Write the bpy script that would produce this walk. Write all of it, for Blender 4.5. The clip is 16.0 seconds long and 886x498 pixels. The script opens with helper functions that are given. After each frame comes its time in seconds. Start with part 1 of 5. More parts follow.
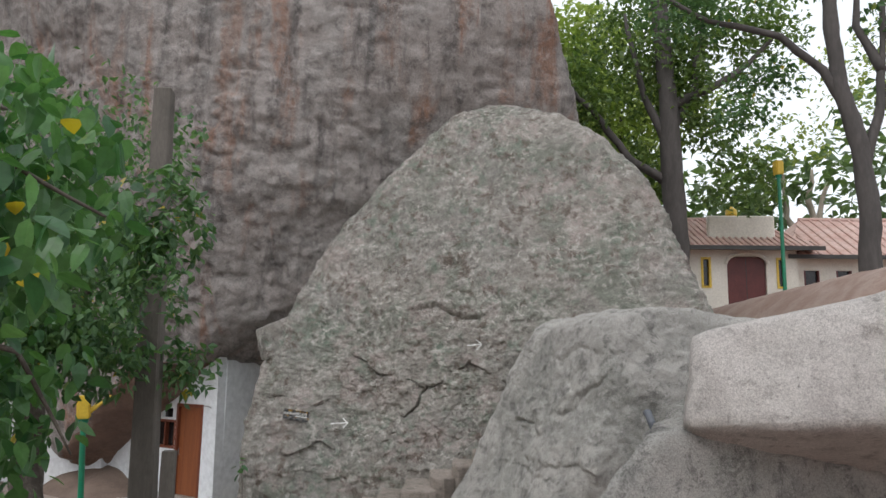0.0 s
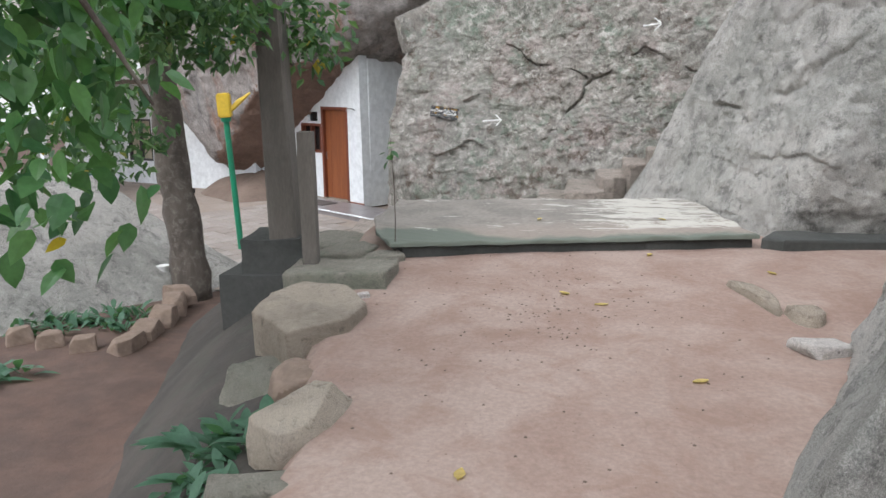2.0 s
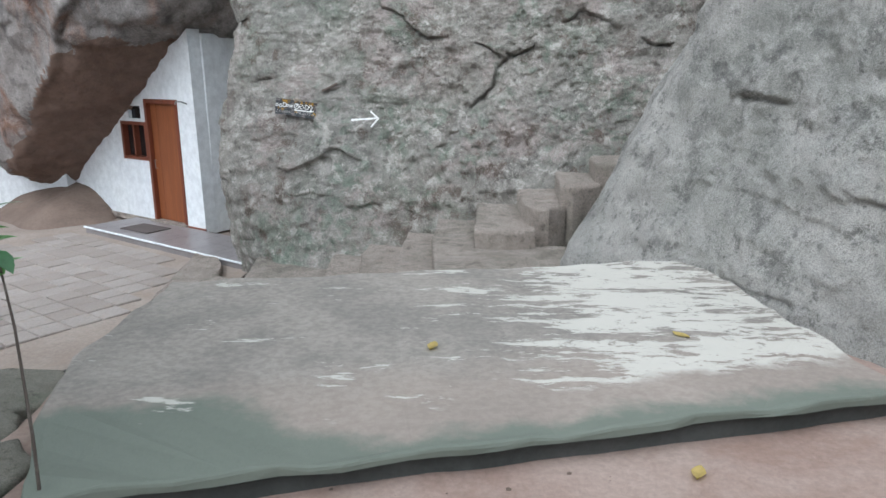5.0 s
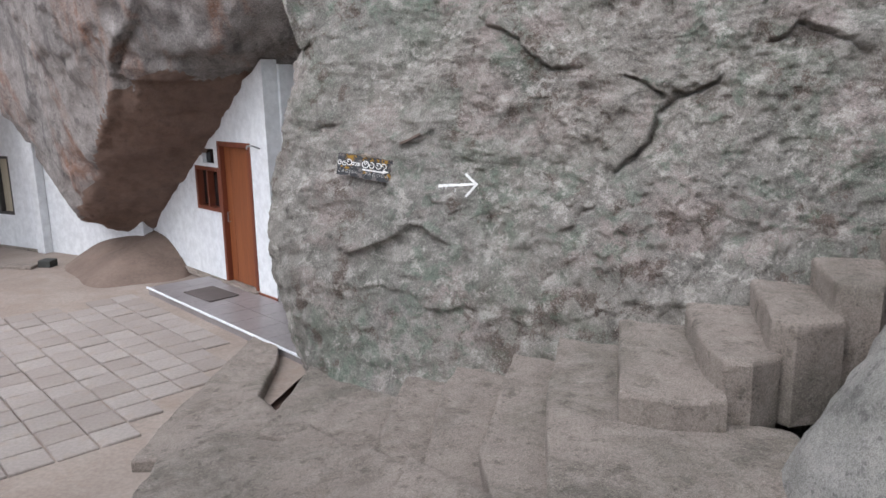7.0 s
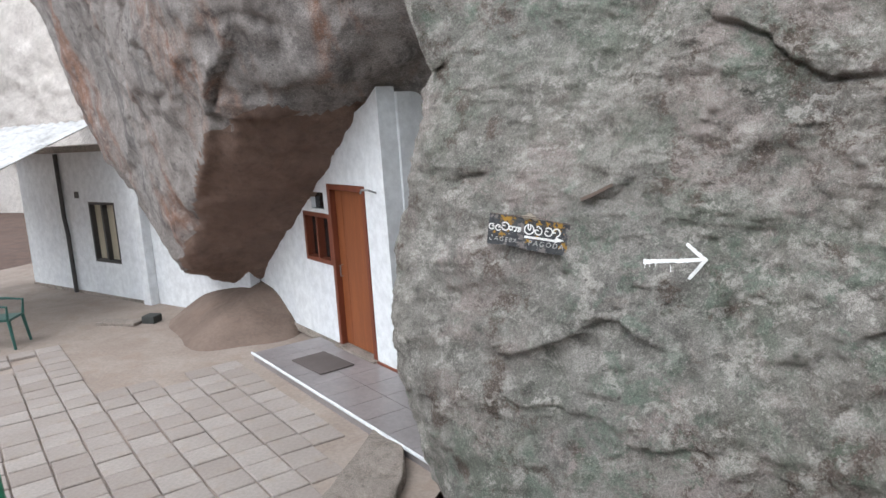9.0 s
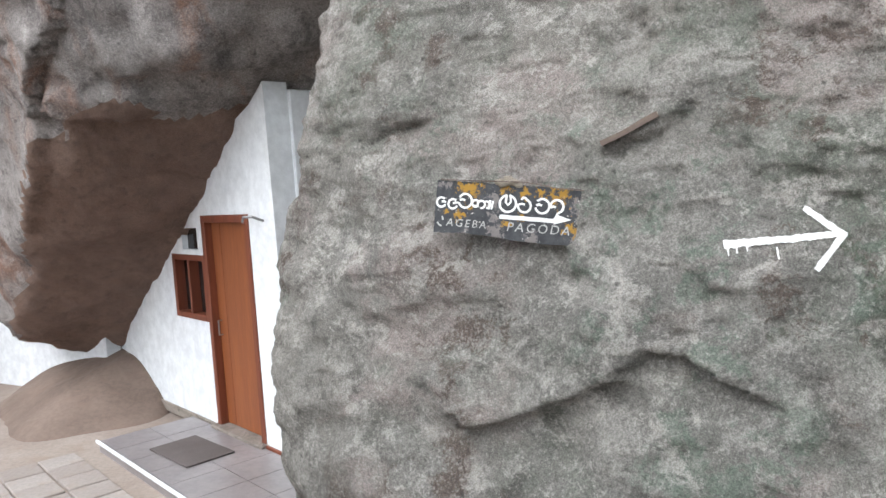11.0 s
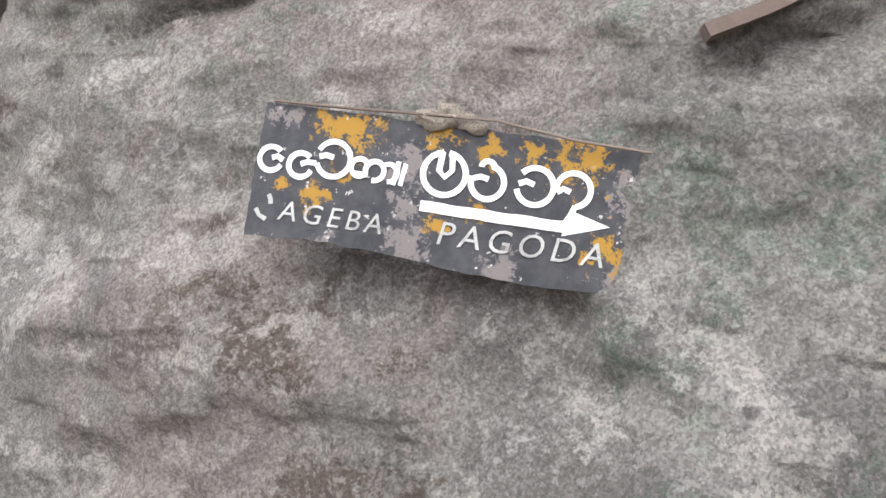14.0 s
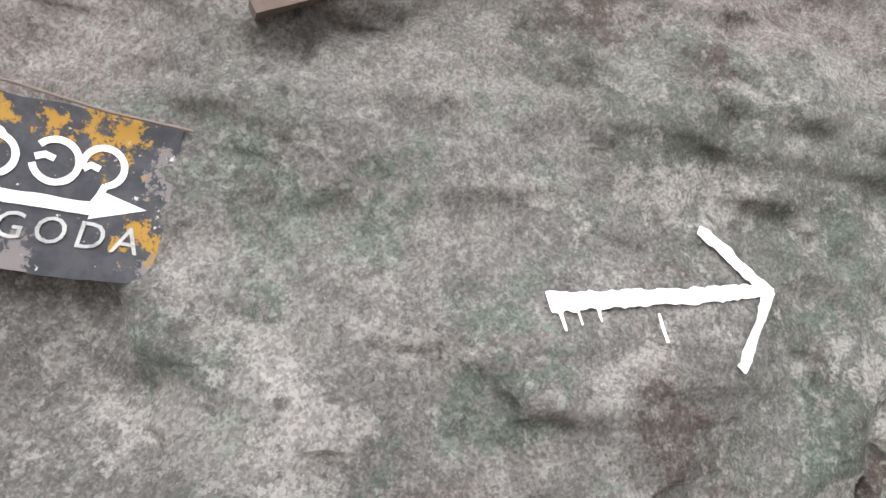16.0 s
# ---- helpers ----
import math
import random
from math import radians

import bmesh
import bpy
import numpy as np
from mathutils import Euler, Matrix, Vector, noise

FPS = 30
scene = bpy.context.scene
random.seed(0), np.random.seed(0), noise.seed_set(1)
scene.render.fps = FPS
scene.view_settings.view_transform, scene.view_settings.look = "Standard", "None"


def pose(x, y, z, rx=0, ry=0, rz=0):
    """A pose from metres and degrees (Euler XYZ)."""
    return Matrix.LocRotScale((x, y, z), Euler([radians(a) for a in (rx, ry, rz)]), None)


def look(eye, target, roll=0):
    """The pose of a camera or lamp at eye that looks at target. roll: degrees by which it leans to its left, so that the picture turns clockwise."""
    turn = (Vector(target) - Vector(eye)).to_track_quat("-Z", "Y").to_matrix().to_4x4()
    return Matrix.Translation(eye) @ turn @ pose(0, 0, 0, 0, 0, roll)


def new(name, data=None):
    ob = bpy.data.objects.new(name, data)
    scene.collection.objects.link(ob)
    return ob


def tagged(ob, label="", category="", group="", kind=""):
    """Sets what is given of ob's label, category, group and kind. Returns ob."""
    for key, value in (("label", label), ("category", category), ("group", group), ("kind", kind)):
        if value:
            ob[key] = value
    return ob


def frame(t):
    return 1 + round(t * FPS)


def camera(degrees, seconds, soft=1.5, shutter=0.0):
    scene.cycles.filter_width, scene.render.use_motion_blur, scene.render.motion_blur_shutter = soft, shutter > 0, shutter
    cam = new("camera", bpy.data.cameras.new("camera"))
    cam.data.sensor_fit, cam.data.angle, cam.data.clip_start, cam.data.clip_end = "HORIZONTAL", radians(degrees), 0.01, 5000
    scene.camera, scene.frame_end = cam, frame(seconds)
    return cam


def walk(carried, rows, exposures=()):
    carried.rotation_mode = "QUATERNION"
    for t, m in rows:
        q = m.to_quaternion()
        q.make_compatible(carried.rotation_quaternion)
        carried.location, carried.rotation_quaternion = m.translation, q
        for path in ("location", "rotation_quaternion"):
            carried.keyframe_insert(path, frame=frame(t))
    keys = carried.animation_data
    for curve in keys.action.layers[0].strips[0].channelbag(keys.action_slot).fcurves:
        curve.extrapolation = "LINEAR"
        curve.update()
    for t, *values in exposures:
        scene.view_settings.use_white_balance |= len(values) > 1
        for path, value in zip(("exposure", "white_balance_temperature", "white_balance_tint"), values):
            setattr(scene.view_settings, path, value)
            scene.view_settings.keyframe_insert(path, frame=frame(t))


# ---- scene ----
cam = camera(62.0, 16.0)
PATH = [
    (0, (1.186, 1.208, 1.663), (1.103, 3.182, 1.976), 0.9),
    (0.5, (1.107, 1.581, 1.646), (0.77, 3.542, 1.848), 0.9),
    (1, (1.047, 1.977, 1.498), (0.609, 3.926, 1.599), 0.3),
    (1.5, (0.87, 2.322, 1.446), (0.39, 4.26, 1.319), 0.1),
    (2, (0.72, 2.697, 1.243), (0.286, 4.599, 0.8), -0.3),
    (2.5, (0.508, 3.289, 1.008), (0.079, 5.111, 0.303), -1.2),
    (3, (0.395, 3.803, 1.042), (0.056, 5.577, 0.182), -3.0),
    (3.5, (0.384, 4.485, 1.084), (0.156, 6.337, 0.367), -0.7),
    (4, (0.361, 5.16, 1.146), (0.168, 7.089, 0.654), -0.5),
    (4.2, (0.378, 5.397, 1.147), (0.205, 7.33, 0.663), -0.6),
    (6.3, (0.44, 8.092, 1.263), (0.19, 10.031, 0.84), -0.5),
    (6.5, (0.425, 8.341, 1.223), (0.127, 10.278, 0.824), -0.5),
    (7, (0.196, 9.003, 1.312), (-0.316, 10.892, 0.902), -0.9),
    (7.5, (-0.101, 9.558, 1.35), (-0.679, 11.422, 0.911), -1.9),
    (8, (-0.376, 9.933, 1.416), (-1.071, 11.759, 0.989), -2.9),
    (8.2, (-0.432, 10.089, 1.446), (-1.203, 11.885, 1.022), -3.4),
    (10.3, (-1.301, 11.541, 1.046), (-2.045, 13.385, 0.836), -4.5),
    (10.5, (-1.348, 11.733, 0.941), (-2.022, 13.604, 0.728), -4.6),
    (11, (-1.484, 12.193, 0.842), (-2.034, 14.108, 0.676), -3.6),
    (11.5, (-1.582, 12.54, 0.845), (-2.033, 14.487, 0.753), -4.2),
    (12, (-1.587, 12.72, 0.813), (-1.984, 14.67, 0.607), -1.1),
    (12.5, (-1.656, 12.968, 0.666), (-1.966, 14.923, 0.374), 1.4),
    (13, (-1.745, 13.308, 0.653), (-2.01, 15.281, 0.459), 0.5),
    (13.5, (-1.802, 13.518, 0.706), (-2.034, 15.504, 0.652), 1.2),
    (14, (-1.842, 13.616, 0.701), (-2.029, 15.607, 0.666), 1.5),
    (14.5, (-1.832, 13.648, 0.7), (-1.918, 15.645, 0.654), 2.0),
    (15, (-1.788, 13.668, 0.69), (-1.65, 15.663, 0.674), 2.3),
    (15.5, (-1.741, 13.668, 0.698), (-1.322, 15.624, 0.679), 2.5),
    (16, (-1.7, 13.655, 0.692), (-1.011, 15.533, 0.682), 2.3),
]
walk(cam, [(t, look(eye, target, roll)) for t, eye, target, roll in PATH], [(0, 0.0, 6350, 11), (1.2, 0.6, 6300, 10), (2.5, 0.72, 6050, 11), (4.2, 0.66, 5700, 4), (6.4, 0.64, 6100, 15), (8.2, 0.68, 6100, 12), (10.4, 1.05, 6100, 9), (12.5, 1.4, 6300, 14), (16, 1.55, 6300, 15)])

# ---- light ----
SUN_EL, SUN_AZ = 52.0, 208.0      # a veiled sun behind the walker
world = bpy.data.worlds.new("sky")
scene.world = world
world.use_nodes = True
wn = world.node_tree.nodes
sky = wn.new("ShaderNodeTexSky")
sky.sky_type, sky.sun_disc = "NISHITA", False
sky.sun_elevation, sky.sun_rotation = radians(SUN_EL), radians(SUN_AZ)
sky.air_density, sky.dust_density, sky.ozone_density = 1.0, 4.0, 1.0
wash = wn.new("ShaderNodeHueSaturation")     # thin cloud takes most of the blue out
wash.inputs["Saturation"].default_value = 0.22
world.node_tree.links.new(sky.outputs[0], wash.inputs["Color"])
veil = wn.new("ShaderNodeMix")               # bright even overcast over the whole dome
veil.data_type = "RGBA"
veil.inputs[0].default_value = 0.6
veil.inputs[7].default_value = (9.5, 9.9, 10.2, 1)
world.node_tree.links.new(wash.outputs[0], veil.inputs[6])
world.node_tree.links.new(veil.outputs[2], wn["Background"].inputs["Color"])
wn["Background"].inputs["Strength"].default_value = 0.15
sun_data = bpy.data.lights.new("sun", "SUN")
sun_data.energy, sun_data.angle, sun_data.color = 0.85, radians(45), (1.0, 0.97, 0.93)
sun = new("sun", sun_data)
sun.matrix_world = look((0, 0, 30), (math.sin(radians(SUN_AZ)) * -20, math.cos(radians(SUN_AZ)) * -20, 30 - 20 * math.tan(radians(SUN_EL))))


# ---- tools ----
def hash3(i, j, k, seed):
    n = (i * 73856093) ^ (j * 19349663) ^ (k * 83492791) ^ (seed * 2654435761)
    n = (n ^ (n >> 13)) * 1274126177
    n = n ^ (n >> 16)
    return (n & 0xFFFF) / 32767.5 - 1.0


def vnoise(p, seed=0):
    """Smooth value noise, -1 to 1, for an array of points."""
    i = np.floor(p).astype(np.int64)
    f = p - i
    f = f * f * f * (f * (f * 6 - 15) + 10)
    out = 0
    for a in (0, 1):
        for b in (0, 1):
            for c in (0, 1):
                w = (f[:, 0] if a else 1 - f[:, 0]) * (f[:, 1] if b else 1 - f[:, 1]) * (f[:, 2] if c else 1 - f[:, 2])
                out = out + w * hash3(i[:, 0] + a, i[:, 1] + b, i[:, 2] + c, seed)
    return out


def fbm(p, scale, octaves=4, seed=0, gain=0.5):
    out, amp, q = 0, 1.0, p * scale
    for o in range(octaves):
        out = out + amp * vnoise(q + 17.3 * o, seed + o)
        q, amp = q * 2.03, amp * gain
    return out


def link_mesh(name, verts, faces, mat, parent=None, smooth=False, at=(0, 0, 0)):
    me = bpy.data.meshes.new(name)
    me.from_pydata([tuple(v) for v in verts], [], [tuple(f) for f in faces])
    me.materials.append(mat)
    if smooth:
        me.shade_smooth()
    ob = new(name, me)
    ob.location = at
    ob.parent = parent
    return ob


def part(name, bm, mat, parent=None, label="", smooth=False):
    me = bpy.data.meshes.new(name)
    bmesh.ops.recalc_face_normals(bm, faces=bm.faces)
    bm.to_mesh(me)
    bm.free()
    me.materials.append(mat)
    if smooth:
        me.shade_smooth()
    ob = new(name, me)
    ob.parent = parent
    if label:
        ob["label"] = label
    return ob


def thing(name, label, category, m=None, group="", kind=""):
    ob = tagged(new(name), label, category, group, kind)
    ob.empty_display_size = 0.1
    if m is not None:
        ob.matrix_world = m
    return ob


def box(bm, x0, x1, y0, y1, z0, z1, bevel=0.0, segments=1, rough=0.0, cuts=0, seed=0):
    """A box from corner to corner, its edges bevelled; rough: cast or hewn unevenness in metres."""
    made = bmesh.ops.create_cube(bm, size=1.0)
    vs = made["verts"]
    for v in vs:
        v.co = Vector((x0 + (v.co.x + 0.5) * (x1 - x0), y0 + (v.co.y + 0.5) * (y1 - y0), z0 + (v.co.z + 0.5) * (z1 - z0)))
    es = list({e for v in vs for e in v.link_edges})
    if cuts:
        got = bmesh.ops.subdivide_edges(bm, edges=es, cuts=cuts, use_grid_fill=True)
        vs = list({v for f in bm.faces for v in f.verts})
    elif bevel:
        bmesh.ops.bevel(bm, geom=es, offset=bevel, segments=segments, affect="EDGES")
        vs = list({v for f in bm.faces for v in f.verts})
    if rough:
        for v in vs:
            v.co += rough * noise.noise_vector(v.co * 3.1 + Vector((seed, 0, 0))) + 0.4 * rough * noise.noise_vector(v.co * 11.0 + Vector((0, seed, 0)))
    return bm


def tube(bm, points, radii, sides=10, cap=True):
    """A tapered tube along points."""
    rings = []
    for n, p in enumerate(points):
        p = Vector(p)
        a = Vector(points[max(n - 1, 0)])
        b = Vector(points[min(n + 1, len(points) - 1)])
        ahead = (b - a).normalized()
        side = ahead.cross(Vector((0.31, 0.95, 0.02))).normalized()
        up = side.cross(ahead)
        rings.append([bm.verts.new(p + radii[n] * (math.cos(t) * side + math.sin(t) * up)) for t in [2 * math.pi * k / sides for k in range(sides)]])
    for r, s in zip(rings, rings[1:]):
        for k in range(sides):
            bm.faces.new((r[k], r[(k + 1) % sides], s[(k + 1) % sides], s[k]))
    if cap:
        bm.faces.new(rings[0][::-1])
        bm.faces.new(rings[-1])
    return bm


# ---- materials ----
def material(name, rough=0.85, metal=0.0):
    m = bpy.data.materials.new(name)
    m.use_nodes = True
    b = m.node_tree.nodes["Principled BSDF"]
    b.inputs["Roughness"].default_value, b.inputs["Metallic"].default_value = rough, metal
    return m, m.node_tree, b


class Nodes:
    """Short hands for building a node tree."""

    def __init__(self, tree):
        self.t = tree
        self.co = tree.nodes.new("ShaderNodeTexCoord").outputs["Object"]

    def link(self, a, b):
        self.t.links.new(a, b)

    def put(self, kind, **values):
        n = self.t.nodes.new(kind)
        for k, v in values.items():
            n.inputs[k.replace("_", " ")].default_value = v
        return n

    def scaled(self, sx, sy, sz, co=None):
        n = self.put("ShaderNodeMapping", Scale=(sx, sy, sz))
        self.link(co or self.co, n.inputs["Vector"])
        return n.outputs[0]

    def noise(self, scale, detail=5, rough=0.6, co=None, warp=0.0):
        n = self.put("ShaderNodeTexNoise", Scale=scale, Detail=detail, Roughness=rough, Distortion=warp)
        self.link(co or self.co, n.inputs["Vector"])
        return n.outputs["Fac"]

    def warped(self, amount, scale):
        """The place, pushed about by noise."""
        n = self.put("ShaderNodeTexNoise", Scale=scale, Detail=6, Roughness=0.65)
        self.link(self.co, n.inputs["Vector"])
        v = self.t.nodes.new("ShaderNodeVectorMath")
        v.operation = "MULTIPLY_ADD"
        self.link(n.outputs["Color"], v.inputs[0])
        v.inputs[1].default_value = (amount, amount, amount)
        self.link(self.co, v.inputs[2])
        return v.outputs[0]

    def cells(self, scale, feature="F1", co=None, out="Distance"):
        n = self.put("ShaderNodeTexVoronoi", Scale=scale)
        n.feature = feature
        self.link(co or self.co, n.inputs["Vector"])
        return n.outputs[out]

    def ramp(self, fac, a, b):
        n = self.t.nodes.new("ShaderNodeMapRange")
        n.interpolation_type = "SMOOTHSTEP"
        n.inputs["From Min"].default_value, n.inputs["From Max"].default_value = a, b
        self.link(fac, n.inputs["Value"])
        return n.outputs[0]

    def mul(self, a, b):
        return self.calc("MULTIPLY", a, b)

    def calc(self, op, a, b):
        n = self.t.nodes.new("ShaderNodeMath")
        n.operation = op
        for s, v in zip(n.inputs, (a, b)):
            if isinstance(v, (int, float)):
                s.default_value = v
            else:
                self.link(v, s)
        return n.outputs[0]

    def mix(self, fac, a, b, how="MIX"):
        n = self.t.nodes.new("ShaderNodeMix")
        n.data_type, n.blend_type = "RGBA", how
        for s, v in ((n.inputs[0], fac), (n.inputs[6], a), (n.inputs[7], b)):
            if isinstance(v, (int, float)):
                s.default_value = v
            elif isinstance(v, tuple):
                s.default_value = (*v, 1)
            else:
                self.link(v, s)
        return n.outputs[2]

    def bump(self, height, strength, distance, bsdf, under=None):
        n = self.put("ShaderNodeBump", Strength=strength, Distance=distance)
        self.link(height, n.inputs["Height"])
        if under:
            self.link(under, n.inputs["Normal"])
        self.link(n.outputs[0], bsdf.inputs["Normal"])
        return n.outputs[0]


def rock_material(name, base, second, moss, pale, dark, moss_amount=0.5, pale_amount=0.5, streak=0.0, streak_color=(0.3, 0.15, 0.08), fine=1.0, dark_amount=0.5, rose=0.0):
    """Weathered granite: broad tones, lichen and moss in patches, pits and pale flakes, and a fine crystalline grain."""
    m, tree, b = material(name, 0.93)
    n = Nodes(tree)
    big, mid = n.noise(0.55, 6, 0.62, warp=0.6), n.noise(3.2, 8, 0.68, warp=0.4)
    c = n.mix(n.ramp(big, 0.36, 0.64), base, second)
    if streak:
        runs = n.noise(1.0, 6, 0.6, n.scaled(1.3, 1.3, 0.16), 0.5)
        c = n.mix(n.mul(n.ramp(runs, 0.52, 0.66), streak), c, streak_color)
        soot = n.noise(1.0, 7, 0.65, n.scaled(2.6, 2.6, 0.22), 0.4)
        c = n.mix(n.mul(n.ramp(soot, 0.5, 0.68), 0.8), c, dark)
    c = n.mix(n.mul(n.ramp(n.noise(0.8, 8, 0.7, warp=0.5), 0.46, 0.6), moss_amount), c, moss)
    if rose:
        c = n.mix(n.mul(n.ramp(n.noise(1.3, 8, 0.7, warp=0.4), 0.52, 0.62), rose), c, (0.34, 0.285, 0.265))
    # growth in ragged patches: broad shapes whose rims break up into crumbs
    rim = n.mul(n.calc("SUBTRACT", n.noise(48 * fine, 10, 0.8), 0.5), 0.75)

    def ragged(scale, edge, amount, warp=0.4, soft=0.05):
        return n.mul(n.ramp(n.calc("ADD", n.noise(scale, 5, 0.6, n.scaled(1, 1, 1.02 + 0.01 * scale), warp), rim), edge, edge + soft), amount)

    c = n.mix(ragged(3.4, 0.56, 0.45 * dark_amount + 0.15), c, dark)
    c = n.mix(ragged(4.7, 0.55, 0.75 * pale_amount), c, pale)
    if moss_amount > 0.5:
        c = n.mix(n.mul(ragged(5.5, 0.53, 0.85), n.ramp(n.noise(1.4, 5, 0.6, warp=0.3), 0.45, 0.55)), c, (0.105, 0.074, 0.058))
        c = n.mix(n.mul(ragged(6.2, 0.53, 0.55), n.ramp(n.noise(1.1, 4, 0.6), 0.47, 0.56)), c, (0.13, 0.19, 0.14))
        c = n.mix(n.mul(ragged(9.5, 0.55, 0.7), n.ramp(n.noise(1.9, 4, 0.6), 0.42, 0.55)), c, tuple(1.08 * v for v in pale))
    # flakes and pits, from a hand's width down to a grain
    grit = n.noise(9 * fine, 12, 0.74, warp=0.1)
    c = n.mix(n.mul(n.ramp(grit, 0.47, 0.36), 0.55), c, dark)
    c = n.mix(n.mul(n.ramp(grit, 0.54, 0.65), 0.6 * pale_amount), c, pale)
    crust = n.mul(n.ramp(n.cells(13 * fine, "F1", n.warped(0.06, 26 * fine), "Color"), 0.7, 0.76), n.ramp(n.noise(1.7, 4, 0.6), 0.45, 0.6))
    c = n.mix(n.mul(crust, 0.5 * pale_amount), c, tuple(min(1, 1.1 * v) for v in pale))
    pits = n.mul(n.ramp(n.cells(17 * fine, "F1", n.warped(0.05, 30 * fine)), 0.2, 0.08), n.ramp(n.noise(3.1, 4, 0.6), 0.48, 0.6))
    c = n.mix(n.mul(pits, 0.7), c, dark)
    # crystals and crumbs
    grains = n.noise(75 * fine, 9, 0.82)
    c = n.mix(n.mul(n.ramp(grains, 0.545, 0.6), 0.65 * pale_amount + 0.06), c, tuple(min(1, 1.1 * v) for v in pale))
    c = n.mix(n.mul(n.ramp(grains, 0.45, 0.4), 0.55), c, dark)
    crumb = n.mul(n.ramp(n.cells(120 * fine, "F1", n.warped(0.012, 110 * fine), "Color"), 0.74, 0.78), n.ramp(n.noise(5, 5, 0.7), 0.42, 0.58))
    c = n.mix(n.mul(crumb, 0.5 * pale_amount), c, tuple(min(1, 1.2 * v) for v in pale))
    crystal = n.ramp(n.cells(300 * fine, "F1", n.warped(0.004, 240 * fine), "Color"), 0.25, 0.75)
    c = n.mix(crystal, n.mix(1.0, c, (0.76, 0.75, 0.74), "MULTIPLY"), n.mix(1.0, c, (1.22, 1.21, 1.2), "MULTIPLY"))
    n.link(c, b.inputs["Base Color"])
    h = n.bump(mid, 0.8, 0.1, b)
    h = n.bump(grit, 0.9, 0.03, b, h)
    h = n.bump(pits, 0.8, -0.012, b, h)
    h = n.bump(n.cells(34 * fine, "F1", n.warped(0.035, 45 * fine)), 0.45, 0.009, b, h)
    h = n.bump(rim, 0.8, 0.02, b, h)
    h = n.bump(crumb, 0.6, 0.003, b, h)
    n.bump(grains, 0.9, 0.009, b, h)
    return m


def plain_material(name, color, second, rough=0.8, grain=14.0, depth=0.003, dirt=None, dirt_amount=0.3, stretch=(1, 1, 1), metal=0.0, broad=1.3, each=0.0):
    """Colour and a second tone, with grain, stains and relief."""
    m, tree, b = material(name, rough, metal)
    n = Nodes(tree)
    co = n.scaled(*stretch)
    c = n.mix(n.ramp(n.noise(broad, 6, 0.62, co, 0.4), 0.35, 0.65), color, second)
    fine = n.noise(grain, 7, 0.7, co)
    c = n.mix(n.ramp(fine, 0.3, 0.7), n.mix(1.0, c, (0.78, 0.78, 0.78), "MULTIPLY"), c)
    if dirt:
        c = n.mix(n.mul(n.ramp(n.noise(broad * 2.3, 8, 0.7, warp=0.5), 0.48, 0.68), dirt_amount), c, dirt)
    if each:
        c = n.mix(n.mul(tree.nodes.new("ShaderNodeObjectInfo").outputs["Random"], each), c, (0.16, 0.12, 0.1))
    n.link(c, b.inputs["Base Color"])
    n.bump(fine, 0.6, depth, b)
    return m


ROCK_SIGN = rock_material("boulder_granite", (0.265, 0.243, 0.216), (0.222, 0.214, 0.195), (0.155, 0.175, 0.138), (0.47, 0.445, 0.41), (0.075, 0.07, 0.062), 0.78, 0.58, rose=0.8)
ROCK_CLIFF = rock_material("cliff_granite", (0.26, 0.233, 0.22), (0.305, 0.275, 0.26), (0.2, 0.205, 0.2), (0.46, 0.43, 0.41), (0.07, 0.062, 0.06), 0.3, 0.4, 0.85, (0.26, 0.13, 0.08), 0.6)
ROCK_GREY = rock_material("grey_granite", (0.46, 0.445, 0.415), (0.35, 0.335, 0.31), (0.19, 0.205, 0.185), (0.48, 0.465, 0.44), (0.085, 0.085, 0.082), 0.4, 0.55, dark_amount=0.9)
ROCK_PALE = rock_material("pale_granite", (0.64, 0.6, 0.57), (0.58, 0.54, 0.51), (0.36, 0.34, 0.3), (0.64, 0.61, 0.57), (0.2, 0.175, 0.16), 0.25, 0.5, dark_amount=0.2)
STONE_PALE = rock_material("pale_broken_stone", (0.55, 0.48, 0.39), (0.47, 0.4, 0.32), (0.38, 0.32, 0.25), (0.62, 0.55, 0.47), (0.17, 0.135, 0.105), 0.4, 0.35, fine=2.2, dark_amount=0.3)
STONE_MOSSY = rock_material("mossy_kerb_stone", (0.31, 0.285, 0.24), (0.24, 0.235, 0.195), (0.17, 0.195, 0.14), (0.42, 0.38, 0.32), (0.06, 0.055, 0.045), 0.5, 0.4, fine=2.0)
BANK = plain_material("dark_bank_cement", (0.048, 0.041, 0.036), (0.075, 0.063, 0.054), 0.93, 26, 0.01, (0.06, 0.064, 0.048), 0.6, broad=1.6)
STONE = rock_material("field_stone", (0.47, 0.4, 0.325), (0.39, 0.33, 0.265), (0.2, 0.165, 0.13), (0.42, 0.37, 0.31), (0.1, 0.08, 0.065), 0.4, 0.35, fine=2.0, dark_amount=0.4)
OCHRE = rock_material("cave_underside", (0.2, 0.13, 0.1), (0.25, 0.165, 0.125), (0.17, 0.115, 0.095), (0.3, 0.21, 0.165), (0.1, 0.07, 0.055), 0.3, 0.15, dark_amount=0.3)


